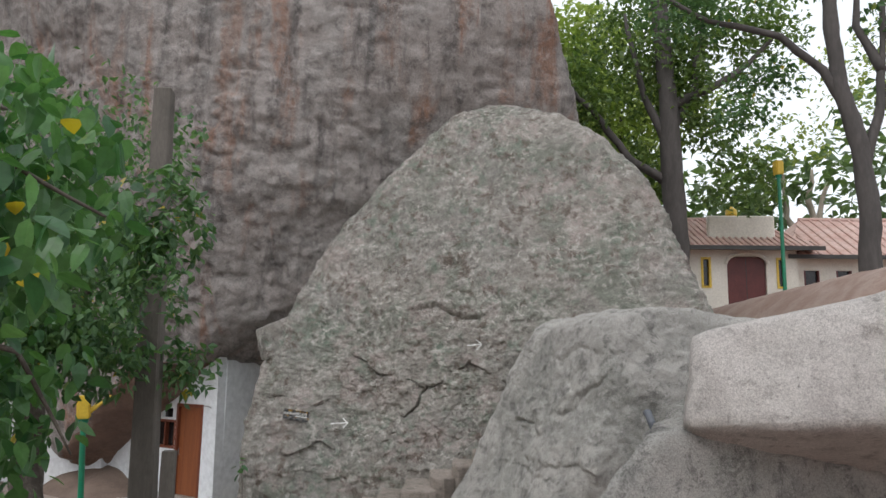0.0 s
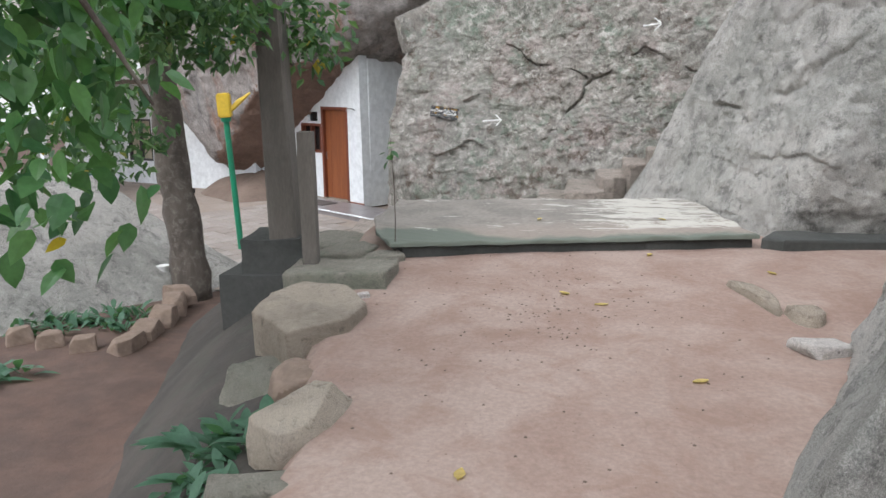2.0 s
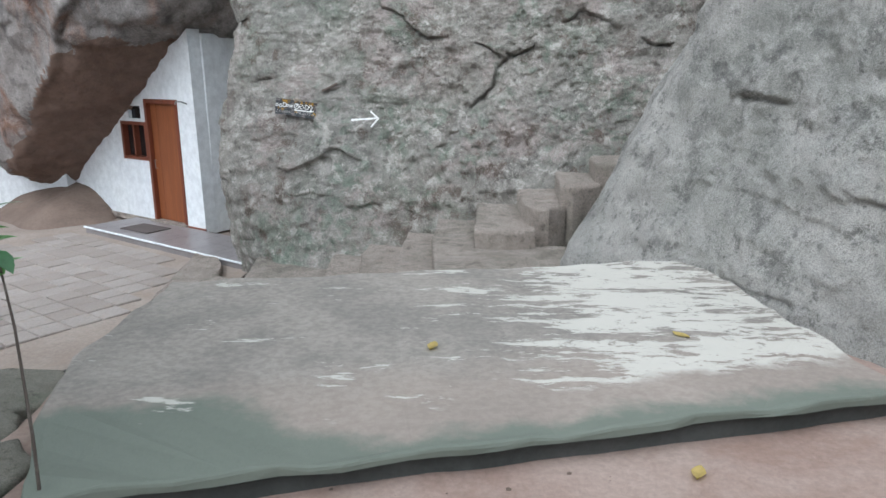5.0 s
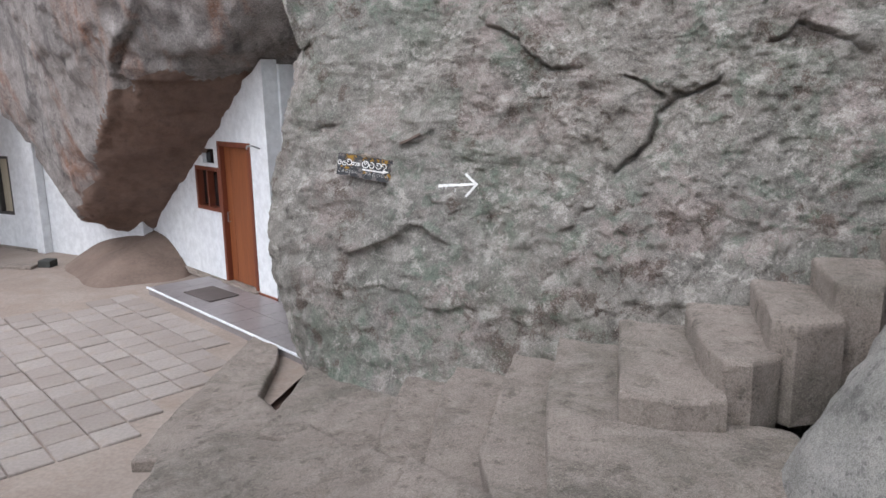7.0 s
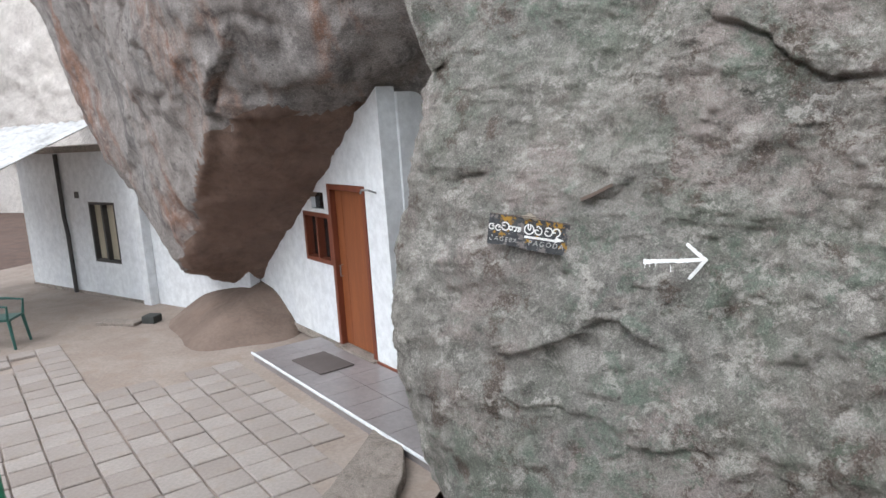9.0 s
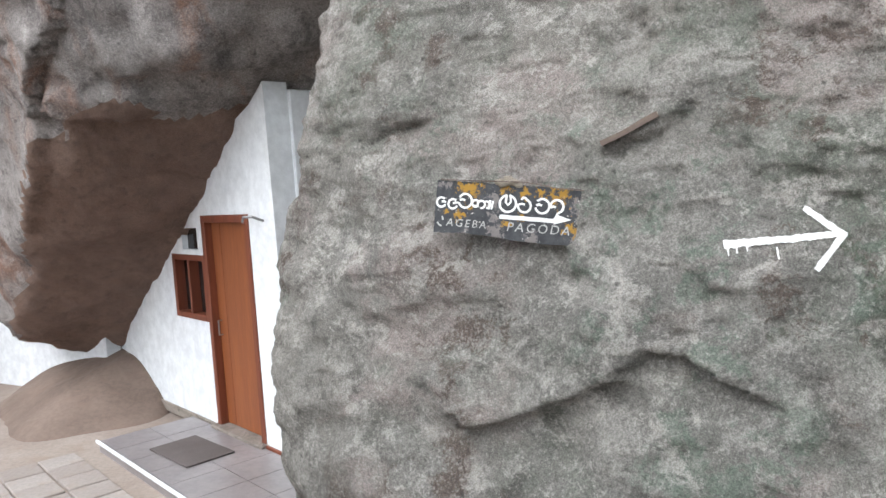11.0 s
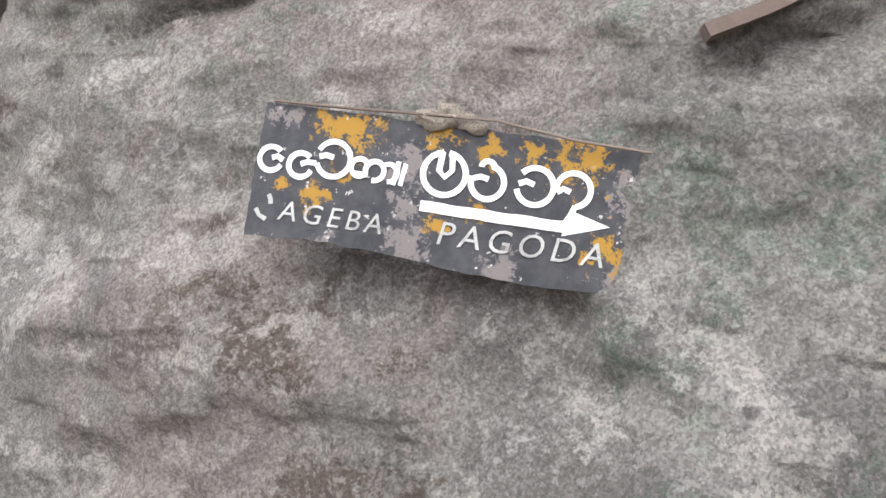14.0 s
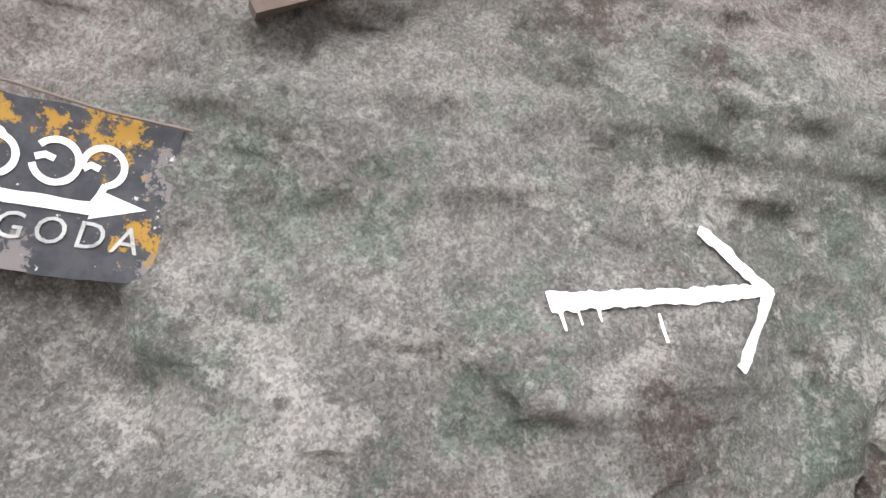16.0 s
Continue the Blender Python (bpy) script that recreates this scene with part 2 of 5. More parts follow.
def dirt_material():
    """Trodden red earth; the low ground beside the path is moist, with tree shade put into its colour."""
    m = plain_material("red_dirt", (0.265, 0.18, 0.145), (0.345, 0.262, 0.222), 0.95, 34, 0.01, (0.21, 0.132, 0.1), 0.6)
    n = Nodes(m.node_tree)
    b = m.node_tree.nodes["Principled BSDF"]
    dry = b.inputs["Base Color"].links[0].from_socket
    apart = n.t.nodes.new("ShaderNodeSeparateXYZ")
    n.link(n.co, apart.inputs[0])
    edge = n.calc("ADD", apart.outputs["Z"], n.mul(n.noise(2.2, 6, 0.65), 0.3))
    # moist soil, made darker still to carry the tree's shade in the colour
    moist_shaded = n.mix(n.ramp(n.noise(3.0, 7, 0.7), 0.35, 0.65), (0.058, 0.035, 0.027), (0.1, 0.058, 0.043))
    n.link(n.mix(n.mul(n.ramp(edge, -0.2, -0.4), 0.9), dry, moist_shaded), b.inputs["Base Color"])
    return m


DIRT = dirt_material()
CEMENT = rock_material("weathered_cement", (0.29, 0.246, 0.214), (0.35, 0.3, 0.265), (0.13, 0.128, 0.1), (0.43, 0.38, 0.335), (0.085, 0.076, 0.062), 0.5, 0.45, fine=0.9, dark_amount=0.35)
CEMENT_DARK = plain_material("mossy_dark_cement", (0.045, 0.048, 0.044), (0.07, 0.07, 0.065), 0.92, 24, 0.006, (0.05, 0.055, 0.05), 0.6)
WALL_WHITE = plain_material("white_limewash", (0.76, 0.78, 0.79), (0.72, 0.74, 0.76), 0.85, 7, 0.0002, (0.66, 0.66, 0.65), 0.12)
DOOR_WOOD = plain_material("varnished_door_wood", (0.27, 0.085, 0.028), (0.22, 0.066, 0.022), 0.4, 9, 0.001, None, 0, (9, 9, 0.7))
FRAME_WOOD = plain_material("frame_wood", (0.2, 0.055, 0.025), (0.15, 0.04, 0.02), 0.45, 9, 0.001, None, 0, (9, 9, 0.7))
PAVER = plain_material("grey_paver", (0.33, 0.29, 0.265), (0.38, 0.34, 0.31), 0.92, 26, 0.003, (0.27, 0.21, 0.17), 0.5, each=0.4)
PAVER_BED = plain_material("sandy_cement", (0.28, 0.225, 0.19), (0.34, 0.285, 0.245), 0.95, 26, 0.005, (0.25, 0.185, 0.145), 0.55)
MUD = plain_material("brown_mud_plaster", (0.15, 0.108, 0.085), (0.2, 0.147, 0.118), 0.95, 22, 0.006, (0.2, 0.14, 0.11), 0.5)
POST_CEMENT = plain_material("old_post_cement", (0.11, 0.098, 0.085), (0.145, 0.128, 0.112), 0.93, 22, 0.006, (0.08, 0.075, 0.065), 0.6, (3, 3, 0.7))
PORCH_TILE = plain_material("polished_porch_tile", (0.21, 0.19, 0.19), (0.26, 0.235, 0.235), 0.35, 20, 0.0008, (0.27, 0.24, 0.23), 0.4)
MAT_DARK = plain_material("doormat_fibre", (0.09, 0.075, 0.07), (0.12, 0.1, 0.095), 0.98, 90, 0.004)
METAL = plain_material("dull_steel", (0.4, 0.4, 0.4), (0.32, 0.32, 0.32), 0.4, 30, 0.0005, metal=0.9)
GLASS_DARK = plain_material("dark_glass", (0.012, 0.012, 0.014), (0.02, 0.018, 0.018), 0.12, 4, 0.0002)
CURTAIN = plain_material("beige_curtain", (0.5, 0.45, 0.34), (0.4, 0.36, 0.27), 0.8, 8, 0.004, None, 0, (14, 14, 0.5))
FRAME_DARK = plain_material("dark_window_frame", (0.04, 0.04, 0.04), (0.06, 0.055, 0.05), 0.5, 20, 0.0005)
ROOF_SHEET = plain_material("stained_roof_sheet", (0.62, 0.62, 0.62), (0.52, 0.52, 0.52), 0.6, 14, 0.002, (0.2, 0.19, 0.18), 0.7)
PLASTIC_GREEN = plain_material("green_plastic", (0.02, 0.09, 0.075), (0.025, 0.11, 0.09), 0.4, 20, 0.0004)
PAINT_GREEN = plain_material("green_gloss_paint", (0.015, 0.23, 0.12), (0.02, 0.2, 0.11), 0.35, 20, 0.0006, (0.05, 0.1, 0.06), 0.3)
PAINT_YELLOW = plain_material("yellow_paint", (0.75, 0.52, 0.05), (0.66, 0.45, 0.05), 0.4, 20, 0.0006, (0.4, 0.28, 0.05), 0.25)
PIPE_GREY = plain_material("grey_plastic_pipe", (0.13, 0.14, 0.16), (0.1, 0.11, 0.13), 0.5, 20, 0.0006)
PAINT_WHITE = plain_material("white_sign_paint", (0.82, 0.82, 0.8), (0.76, 0.76, 0.73), 0.6, 60, 0.0008, (0.55, 0.54, 0.5), 0.3, broad=12)
PAINT_FADED = plain_material("faded_pale_paint", (0.5, 0.5, 0.47), (0.38, 0.38, 0.36), 0.7, 60, 0.0005, (0.12, 0.12, 0.12), 0.6, broad=25)
STONE_BROWN = plain_material("brown_kerb_stone", (0.2, 0.145, 0.11), (0.26, 0.19, 0.15), 0.95, 20, 0.008, (0.1, 0.075, 0.06), 0.5, broad=3)
RUST = plain_material("rusty_iron", (0.17, 0.13, 0.105), (0.12, 0.085, 0.07), 0.9, 40, 0.002, (0.26, 0.2, 0.17), 0.4)
WALL_CREAM = plain_material("cream_plaster", (0.82, 0.78, 0.7), (0.76, 0.72, 0.64), 0.85, 16, 0.001, (0.6, 0.55, 0.48), 0.2)
MAROON = plain_material("maroon_door_paint", (0.13, 0.028, 0.026), (0.1, 0.022, 0.02), 0.5, 20, 0.001)
ROOF_PINK = plain_material("weathered_clay_tile", (0.55, 0.36, 0.31), (0.62, 0.45, 0.4), 0.85, 6, 0.004, (0.35, 0.22, 0.18), 0.4)
BARK = plain_material("rough_brown_bark", (0.075, 0.06, 0.05), (0.12, 0.1, 0.083), 0.95, 16, 0.03, (0.26, 0.24, 0.2), 0.4, (1, 1, 0.35), broad=5)
BARK_DARK = plain_material("dark_bark", (0.075, 0.068, 0.065), (0.1, 0.09, 0.085), 0.95, 12, 0.02, None, 0, (1, 1, 0.3), broad=3)
BARK_PALE = plain_material("pale_dead_wood", (0.45, 0.4, 0.33), (0.36, 0.32, 0.26), 0.9, 12, 0.01, None, 0, (1, 1, 0.3), broad=3)
CRUMB = plain_material("earth_crumb", (0.09, 0.065, 0.05), (0.14, 0.1, 0.08), 0.95, 60, 0.001)


def leaf_material(name, dark, light, odd=None, odd_share=0.04, gloss=0.45):
    """Leaves that differ one from the next and let some light through."""
    m, tree, b = material(name, gloss)
    n = Nodes(tree)
    pick = tree.nodes.new("ShaderNodeNewGeometry").outputs["Random Per Island"]
    c = n.mix(pick, dark, light)
    c = n.mix(n.ramp(n.noise(30, 3, 0.6), 0.3, 0.7), n.mix(1.0, c, (0.8, 0.8, 0.8), "MULTIPLY"), c)
    if odd:
        c = n.mix(n.ramp(pick, 1 - odd_share, 1 - odd_share + 0.005), c, odd)
    n.link(c, b.inputs["Base Color"])
    thin = tree.nodes.new("ShaderNodeBsdfTranslucent")
    n.link(n.mix(1.0, c, (1.0, 1.15, 0.5), "MULTIPLY"), thin.inputs["Color"])
    both = tree.nodes.new("ShaderNodeMixShader")
    both.inputs[0].default_value = 0.42
    n.link(b.outputs[0], both.inputs[1])
    n.link(thin.outputs[0], both.inputs[2])
    n.link(both.outputs[0], tree.nodes["Material Output"].inputs["Surface"])
    return m


LEAF_BRIGHT = leaf_material("bright_green_leaf", (0.045, 0.13, 0.055), (0.15, 0.31, 0.12), (0.55, 0.4, 0.04), 0.025, 0.3)
LEAF_DARK = leaf_material("dark_green_leaf", (0.05, 0.12, 0.055), (0.16, 0.28, 0.12), (0.4, 0.32, 0.05), 0.012)
LEAF_MID = leaf_material("mid_green_leaf", (0.08, 0.14, 0.05), (0.22, 0.31, 0.1))
# brighter, yellower leaf: sunlight on the foliage is put into the colour
LEAF_SUN = leaf_material("painted_sun_leaf", (0.24, 0.32, 0.08), (0.42, 0.5, 0.16))
LEAF_FAR = leaf_material("distant_leaf", (0.08, 0.13, 0.06), (0.18, 0.26, 0.12))
LEAF_PLANT = leaf_material("plant_leaf", (0.06, 0.15, 0.09), (0.16, 0.28, 0.19))
LEAF_DRY = leaf_material("dry_yellow_leaf", (0.55, 0.4, 0.12), (0.65, 0.52, 0.25))


def sign_material():
    m, tree, b = material("worn_black_sign_paint", 0.85)
    n = Nodes(tree)
    apart = n.t.nodes.new("ShaderNodeSeparateXYZ")
    n.link(n.co, apart.inputs[0])
    c = n.mix(n.ramp(n.noise(30, 6, 0.7), 0.35, 0.65), (0.03, 0.032, 0.036), (0.055, 0.056, 0.06))
    ragged = n.noise(55, 9, 0.78)

    def remnant(spots):
        """Where paint of an older coat shows: ragged islands round these places (x, z, size)."""
        total = None
        for x, z, r in spots:
            dx, dz = n.calc("SUBTRACT", apart.outputs["X"], x), n.calc("SUBTRACT", apart.outputs["Z"], z)
            far = n.calc("POWER", n.calc("ADD", n.mul(dx, dx), n.mul(dz, dz)), 0.5)
            near = n.calc("SUBTRACT", 1.0, n.calc("DIVIDE", far, r))
            total = near if total is None else n.calc("MAXIMUM", total, near)
        return n.ramp(n.calc("ADD", total, n.mul(n.calc("SUBTRACT", ragged, 0.5), 6.5)), 0.42, 0.52)

    c = n.mix(remnant([(0.2, 0.12, 0.035), (0.21, 0.02, 0.04), (0.468, 0.12, 0.035), (0.466, 0.02, 0.03), (0.198, 0.073, 0.025), (0.03, 0.165, 0.025), (0.33, 0.004, 0.03), (0.1, 0.004, 0.025)]), c, (0.16, 0.143, 0.137))
    c = n.mix(remnant([(0.118, 0.16, 0.045), (0.085, 0.155, 0.025), (0.228, 0.163, 0.028), (0.296, 0.148, 0.022), (0.349, 0.155, 0.02), (0.408, 0.148, 0.042), (0.455, 0.048, 0.032), (0.085, 0.062, 0.022), (0.244, 0.049, 0.018), (0.039, 0.072, 0.014), (0.29, 0.075, 0.016), (0.12, 0.09, 0.015)]), c, (0.3, 0.165, 0.02))
    flecks = n.ramp(n.noise(75, 5, 0.7), 0.64, 0.68)
    c = n.mix(flecks, c, (0.45, 0.43, 0.4))
    n.link(c, b.inputs["Base Color"])
    n.bump(n.noise(60, 6, 0.7), 0.5, 0.001, b)
    return m


SIGN_BLACK = sign_material()


# ---- ground ----
def ease(a, b, v):
    t = np.clip((v - a) / (b - a), 0, 1)
    return t * t * (3 - 2 * t)


def path_edge(y):
    """The left edge of the raised path."""
    return np.interp(y, [-5, 4.5, 5.4, 6.4, 7.4, 8.2, 8.7, 10.2, 11], [-0.35, -0.35, -0.5, -0.85, -1.15, -1.35, -1.45, -1.55, -1.6])


def ground_height(x, y):
    p = np.stack([x, y, 0 * x], 1)
    high = np.interp(y, [-30, 0.5, 1.2, 3.6, 5.2, 7.5, 8.6, 30], [0.3, 0.25, 0.16, -0.22, -0.235, -0.165, -0.12, -0.12])
    low = np.interp(y, [-30, 0, 9, 11.5, 40], [-1.0, -1.1, -1.25, -1.5, -1.6])
    side = np.interp(x - path_edge(y), [-1.75, -1.5, -1.0, -0.55, -0.2, -0.02], [0, 0.02, 0.3, 0.55, 0.74, 1])
    north = 1 - ease(10.3, 10.62, y - 0.16 * x)
    near = np.where(x > 2.2, 1.0, north)
    z = low + (high - low) * side * np.maximum(near, ease(2.0, 3.0, x))
    z = z + 3.65 * ease(4.5, 8.6, x) * ease(7, 14, y)
    z = z + 0.5 * ease(-30, -90, -np.abs(x)) + 14 * ease(45, 160, np.hypot(x, y - 10))
    lump = 0.012 * fbm(p, 2.3, 4, 3) + 0.03 * fbm(p, 0.5, 3, 5)
    return z + lump * np.where(side > 0.98, 0.5, 1.0)


def steps_between(*runs):
    out = []
    for a, b, n in runs:
        out += list(np.linspace(a, b, n, endpoint=False))
    return np.array(out + [runs[-1][1]])


def height_sheet(name, xs, ys, height, mat):
    gx, gy = np.meshgrid(xs, ys)
    z = height(gx.ravel(), gy.ravel())
    verts = np.stack([gx.ravel(), gy.ravel(), z], 1)
    w, h = len(xs), len(ys)
    k = (np.arange(h - 1)[:, None] * w + np.arange(w - 1)[None]).ravel()
    return link_mesh(name, verts, np.stack([k, k + 1, k + w + 1, k + w], 1).tolist(), mat, smooth=True)


ground = height_sheet("ground", steps_between((-400, -40, 14), (-40, -6, 50), (-6, 3.5, 110), (3.5, 20, 40), (20, 60, 16), (60, 400, 12)),
                      steps_between((-400, -20, 14), (-20, -1, 20), (-1, 14, 160), (14, 30, 40), (30, 60, 16), (60, 400, 12)), ground_height, DIRT)
tagged(ground, "reddish bare earth, trodden smooth along the path", "ground", kind="structure")


# ---- boulders ----
def crack_push(co, line, wide, deep, shelf, seed, reach):
    """How far a crack along a line in x and z lets the rock's near face in; shelf: the rock above it stands proud and fades upward."""
    x = co[:, 0] + 0.03 * fbm(co, 6.0, 3, seed + 90)
    z = co[:, 2] + 0.03 * fbm(co, 6.0, 3, seed + 91)
    best, over, end = np.full(len(co), 9.0), np.zeros(len(co)), np.zeros(len(co))
    total = len(line) - 1
    for k, ((x0, z0), (x1, z1)) in enumerate(zip(line, line[1:])):
        dx, dz = x1 - x0, z1 - z0
        t = np.clip(((x - x0) * dx + (z - z0) * dz) / (dx * dx + dz * dz), 0, 1)
        away = np.hypot(x - x0 - t * dx, z - z0 - t * dz)
        near = away < best
        best = np.where(near, away, best)
        over = np.where(near, np.sign((z - z0) * dx - (x - x0) * dz) * np.sign(dx), over)
        end = np.where(near, (k + t) / total, end)
    fade = ease(0, 0.18, end) * ease(1.0, 0.82, end) * (co[:, 1] < reach)
    up = over * best
    out = -deep * np.exp(-(best / wide) ** 2) * fade
    return out + shelf * fade * (ease(-0.01, 0.012, up) * ease(0.32, 0.02, up) - 0.6 * ease(0.0, -0.03, up) * ease(-0.3, -0.03, up))


def boulder(name, label, mat, centre, planes, power=14, across=200, up=140, facing=-90, dense=0.5, rough=(0.16, 0.05, 0.015), seed=1, lumps=(0.35, 1.3, 4.5), ledges=0.0, flakes=0.0, cracks=(), knobs=0.0, waist=0.0, reach=15.6):
    """A weathered rock: the rounded meeting of a few sloping faces, each given by its outward way and a point on it, roughened at three scales."""
    centre = np.array(centre, float)
    a = np.linspace(-np.pi, np.pi, across, endpoint=False)
    az = a + dense * np.sin(a)
    az = radians(facing) - (az + np.pi)          # the close spacing of the rows falls on the side that faces the path
    el = np.linspace(-1, 1, up + 2)[1:-1]
    el = np.pi / 2 * ((1 - waist) * el + waist * el ** 3)          # rows crowd at mid height where asked
    A, E = np.meshgrid(az, el)
    d = np.stack([np.cos(E) * np.cos(A), np.cos(E) * np.sin(A), np.sin(E)], -1).reshape(-1, 3)
    d = np.vstack([d, [[0, 0, -1.0], [0, 0, 1.0]]])
    total = 0
    for way, point in planes:
        way = np.array(way, float) / np.linalg.norm(way)
        far = way @ (np.array(point) - centre)
        total = total + np.maximum(d @ way / far, 1e-6) ** power
    co = centre + d * (total ** (-1 / power))[:, None]
    push = rough[0] * fbm(co, lumps[0], 2, seed) + rough[1] * fbm(co, lumps[1], 3, seed + 9) + rough[2] * fbm(co, lumps[2], 4, seed + 20, 0.6)
    if ledges:
        s = fbm(co * np.array([1, 1, 1.9]), 0.75, 3, seed + 31)
        push = push + ledges * (np.tanh((np.abs(s) - 0.16) * 22) - 1) * 0.5 * ease(-0.2, 0.5, fbm(co, 0.5, 2, seed + 40))
    if flakes:
        s = 2.3 * fbm(co * np.array([1, 1, 1.35]), 0.62, 4, seed + 51, 0.45)
        s = s - np.floor(s)
        push = push - flakes * (s - ease(0.93, 1.0, s)) * ease(-0.35, 0.25, fbm(co, 0.7, 2, seed + 60))
    if knobs:
        push = push - knobs * np.abs(fbm(co, 2.6, 3, seed + 70)) - 0.45 * knobs * np.abs(fbm(co, 8.5, 3, seed + 80))
    for line, wide, deep, shelf in cracks:
        push = push + crack_push(co, line, wide, deep, shelf, seed, reach)
    co = co + d * push[:, None]
    n, m = across, up
    k = (np.arange(m - 1)[:, None] * n + np.arange(n)[None]).ravel()
    k2 = (np.arange(m - 1)[:, None] * n + (np.arange(n)[None] + 1) % n).ravel()
    faces = np.stack([k, k + n, k2 + n, k2], 1).tolist()
    faces += [(n * m, i, (i + 1) % n) for i in range(n)] + [(n * m + 1, n * (m - 1) + (i + 1) % n, n * (m - 1) + i) for i in range(n)]
    base = np.array([centre[0], centre[1], co[:, 2].min()])
    return tagged(link_mesh(name, co - base, faces, mat, smooth=True, at=tuple(base)), label, "boulder")


sign_boulder = boulder("boulder", "huge grey-green lichened granite boulder carrying the signs", ROCK_SIGN, (0.9, 17.2, 1.4), [
    ((-0.22, -1, 0.27), (-1.5, 14.445, 0.65)), ((-1, -0.12, 0.12), (-3.16, 15, 0.4)), ((-0.85, -0.6, -0.3), (-2.8, 14.5, -0.3)),
    ((-0.92, 0, 0.39), (-2.62, 15.2, 2.2)), ((-0.75, -0.1, 0.66), (-0.7, 15.4, 5.25)), ((0, -0.15, 1), (1.7, 16, 7.05)),
    ((0.69, -0.05, 0.73), (3.75, 15.5, 6.05)), ((0.95, -0.05, 0.3), (4.92, 15.2, 4.0)), ((0, 1, 0), (0, 21, 0)), ((0, 0, -1), (0, 0, -2.2))],
    26, 720, 640, -95, 0.72, (0.06, 0.045, 0.03), 3, (0.35, 1.3, 5.5), 0.0, 0.006, [
        ([(0.0, 0.7), (0.08, 0.83), (0.22, 0.97), (0.28, 1.18), (0.4, 1.28), (0.6, 1.37), (0.74, 1.45)], 0.014, 0.075, 0.02),
        ([(0.02, 1.44), (0.2, 1.33), (0.34, 1.24)], 0.013, 0.06, 0.02),
        ([(-1.12, 1.92), (-0.78, 1.71), (-0.5, 1.5), (-0.2, 1.49)], 0.014, 0.055, 0.035),
        ([(0.9, 1.6), (1.13, 1.7), (1.36, 1.61), (1.56, 1.48)], 0.014, 0.055, 0.03),
        ([(1.66, 1.47), (1.81, 1.34), (2.03, 1.4)], 0.013, 0.07, 0.02),
        ([(-2.36, 0.12), (-2.08, 0.07), (-1.93, 0.09), (-1.78, 0.15), (-1.65, 0.25), (-1.5, 0.335), (-1.38, 0.3), (-1.27, 0.235), (-1.1, 0.2)], 0.014, 0.025, 0.05),
        ([(-2.56, 1.0), (-2.45, 1.04), (-2.26, 1.08)], 0.018, 0.04, 0.02),
        ([(-1.6, 0.9), (-1.48, 0.97), (-1.34, 1.0)], 0.016, 0.04, 0.015),
        ([(-0.33, 0.33), (-0.22, 0.45), (-0.12, 0.52)], 0.018, 0.05, 0.02),
        ([(-0.98, 0.22), (-0.93, 0.38), (-0.88, 0.5)], 0.016, 0.04, 0.015),
        ([(-2.2, -0.25), (-1.7, -0.16), (-1.2, -0.3), (-0.8, -0.2)], 0.02, 0.02, 0.02),
        ([(-0.1, 2.6), (0.5, 2.75), (1.0, 2.5), (1.5, 2.55)], 0.03, 0.07, 0.05)], 0.034, 0.62)
cliff = boulder("cliff_boulder", "towering overhanging granite cliff with rusty and dark streaks", ROCK_CLIFF, (-3.6, 23.5, 7.5), [
    ((0.2, -0.94, -0.27), (-5.58, 16.72, 2.13)), ((0.05, -1, 0.02), (-4, 15.9, 5)), ((0.37, -0.44, -0.82), (-6.25, 17.12, 1.21)),
    ((-0.45, -0.85, -0.2), (-6.3, 17.0, 1.5)), ((-0.94, -0.2, -0.35), (-11.0, 20, 2.0)), ((-0.78, -0.2, -0.6), (-10.1, 20, 0.35)), ((-0.57, -0.1, -0.82), (-9.1, 20, -0.65)),
    ((1, -0.1, 0.2), (3.3, 20, 10)), ((0, 0, 1), (0, 0, 18)), ((0, 1, 0), (0, 31, 0)), ((0.55, -0.1, -0.83), (-3.2, 17.4, 1.75))],
    60, 520, 460, -110, 0.6, (0.12, 0.07, 0.03), 5, (0.35, 1.3, 4.5), 0.05, 0.035, [
        ([(-5.3, 2.7), (-5.55, 2.25), (-5.75, 2.05), (-5.98, 1.88), (-6.15, 1.62), (-5.7, 1.5), (-5.1, 1.58), (-4.4, 1.7)], 0.03, 0.05, 0.1),
        ([(-6.2, 1.5), (-6.32, 1.2), (-6.7, 0.9), (-7.4, 0.42)], 0.025, 0.04, 0.05),
        ([(-5.4, 1.75), (-4.9, 1.9), (-4.3, 1.85), (-3.8, 2.05)], 0.03, 0.03, 0.06),
        ([(-6.1, 3.2), (-5.6, 2.9), (-5.2, 3.1), (-4.4, 2.9)], 0.03, 0.04, 0.06)], 0.03, 0.0, 18.5)
cliff.data.materials.append(OCHRE)          # the sheltered underside keeps its brown earth colour
under = Vector((0.37, -0.44, -0.82)).normalized()
for f in cliff.data.polygons:
    c = f.center + cliff.location
    if c.z < 1.62 + 0.14 * noise.noise(c * 1.7) and abs(under.dot(c - Vector((-6.25, 17.12, 1.21)))) < 0.2 and f.normal.dot(under) > 0.45:
        f.material_index = 1
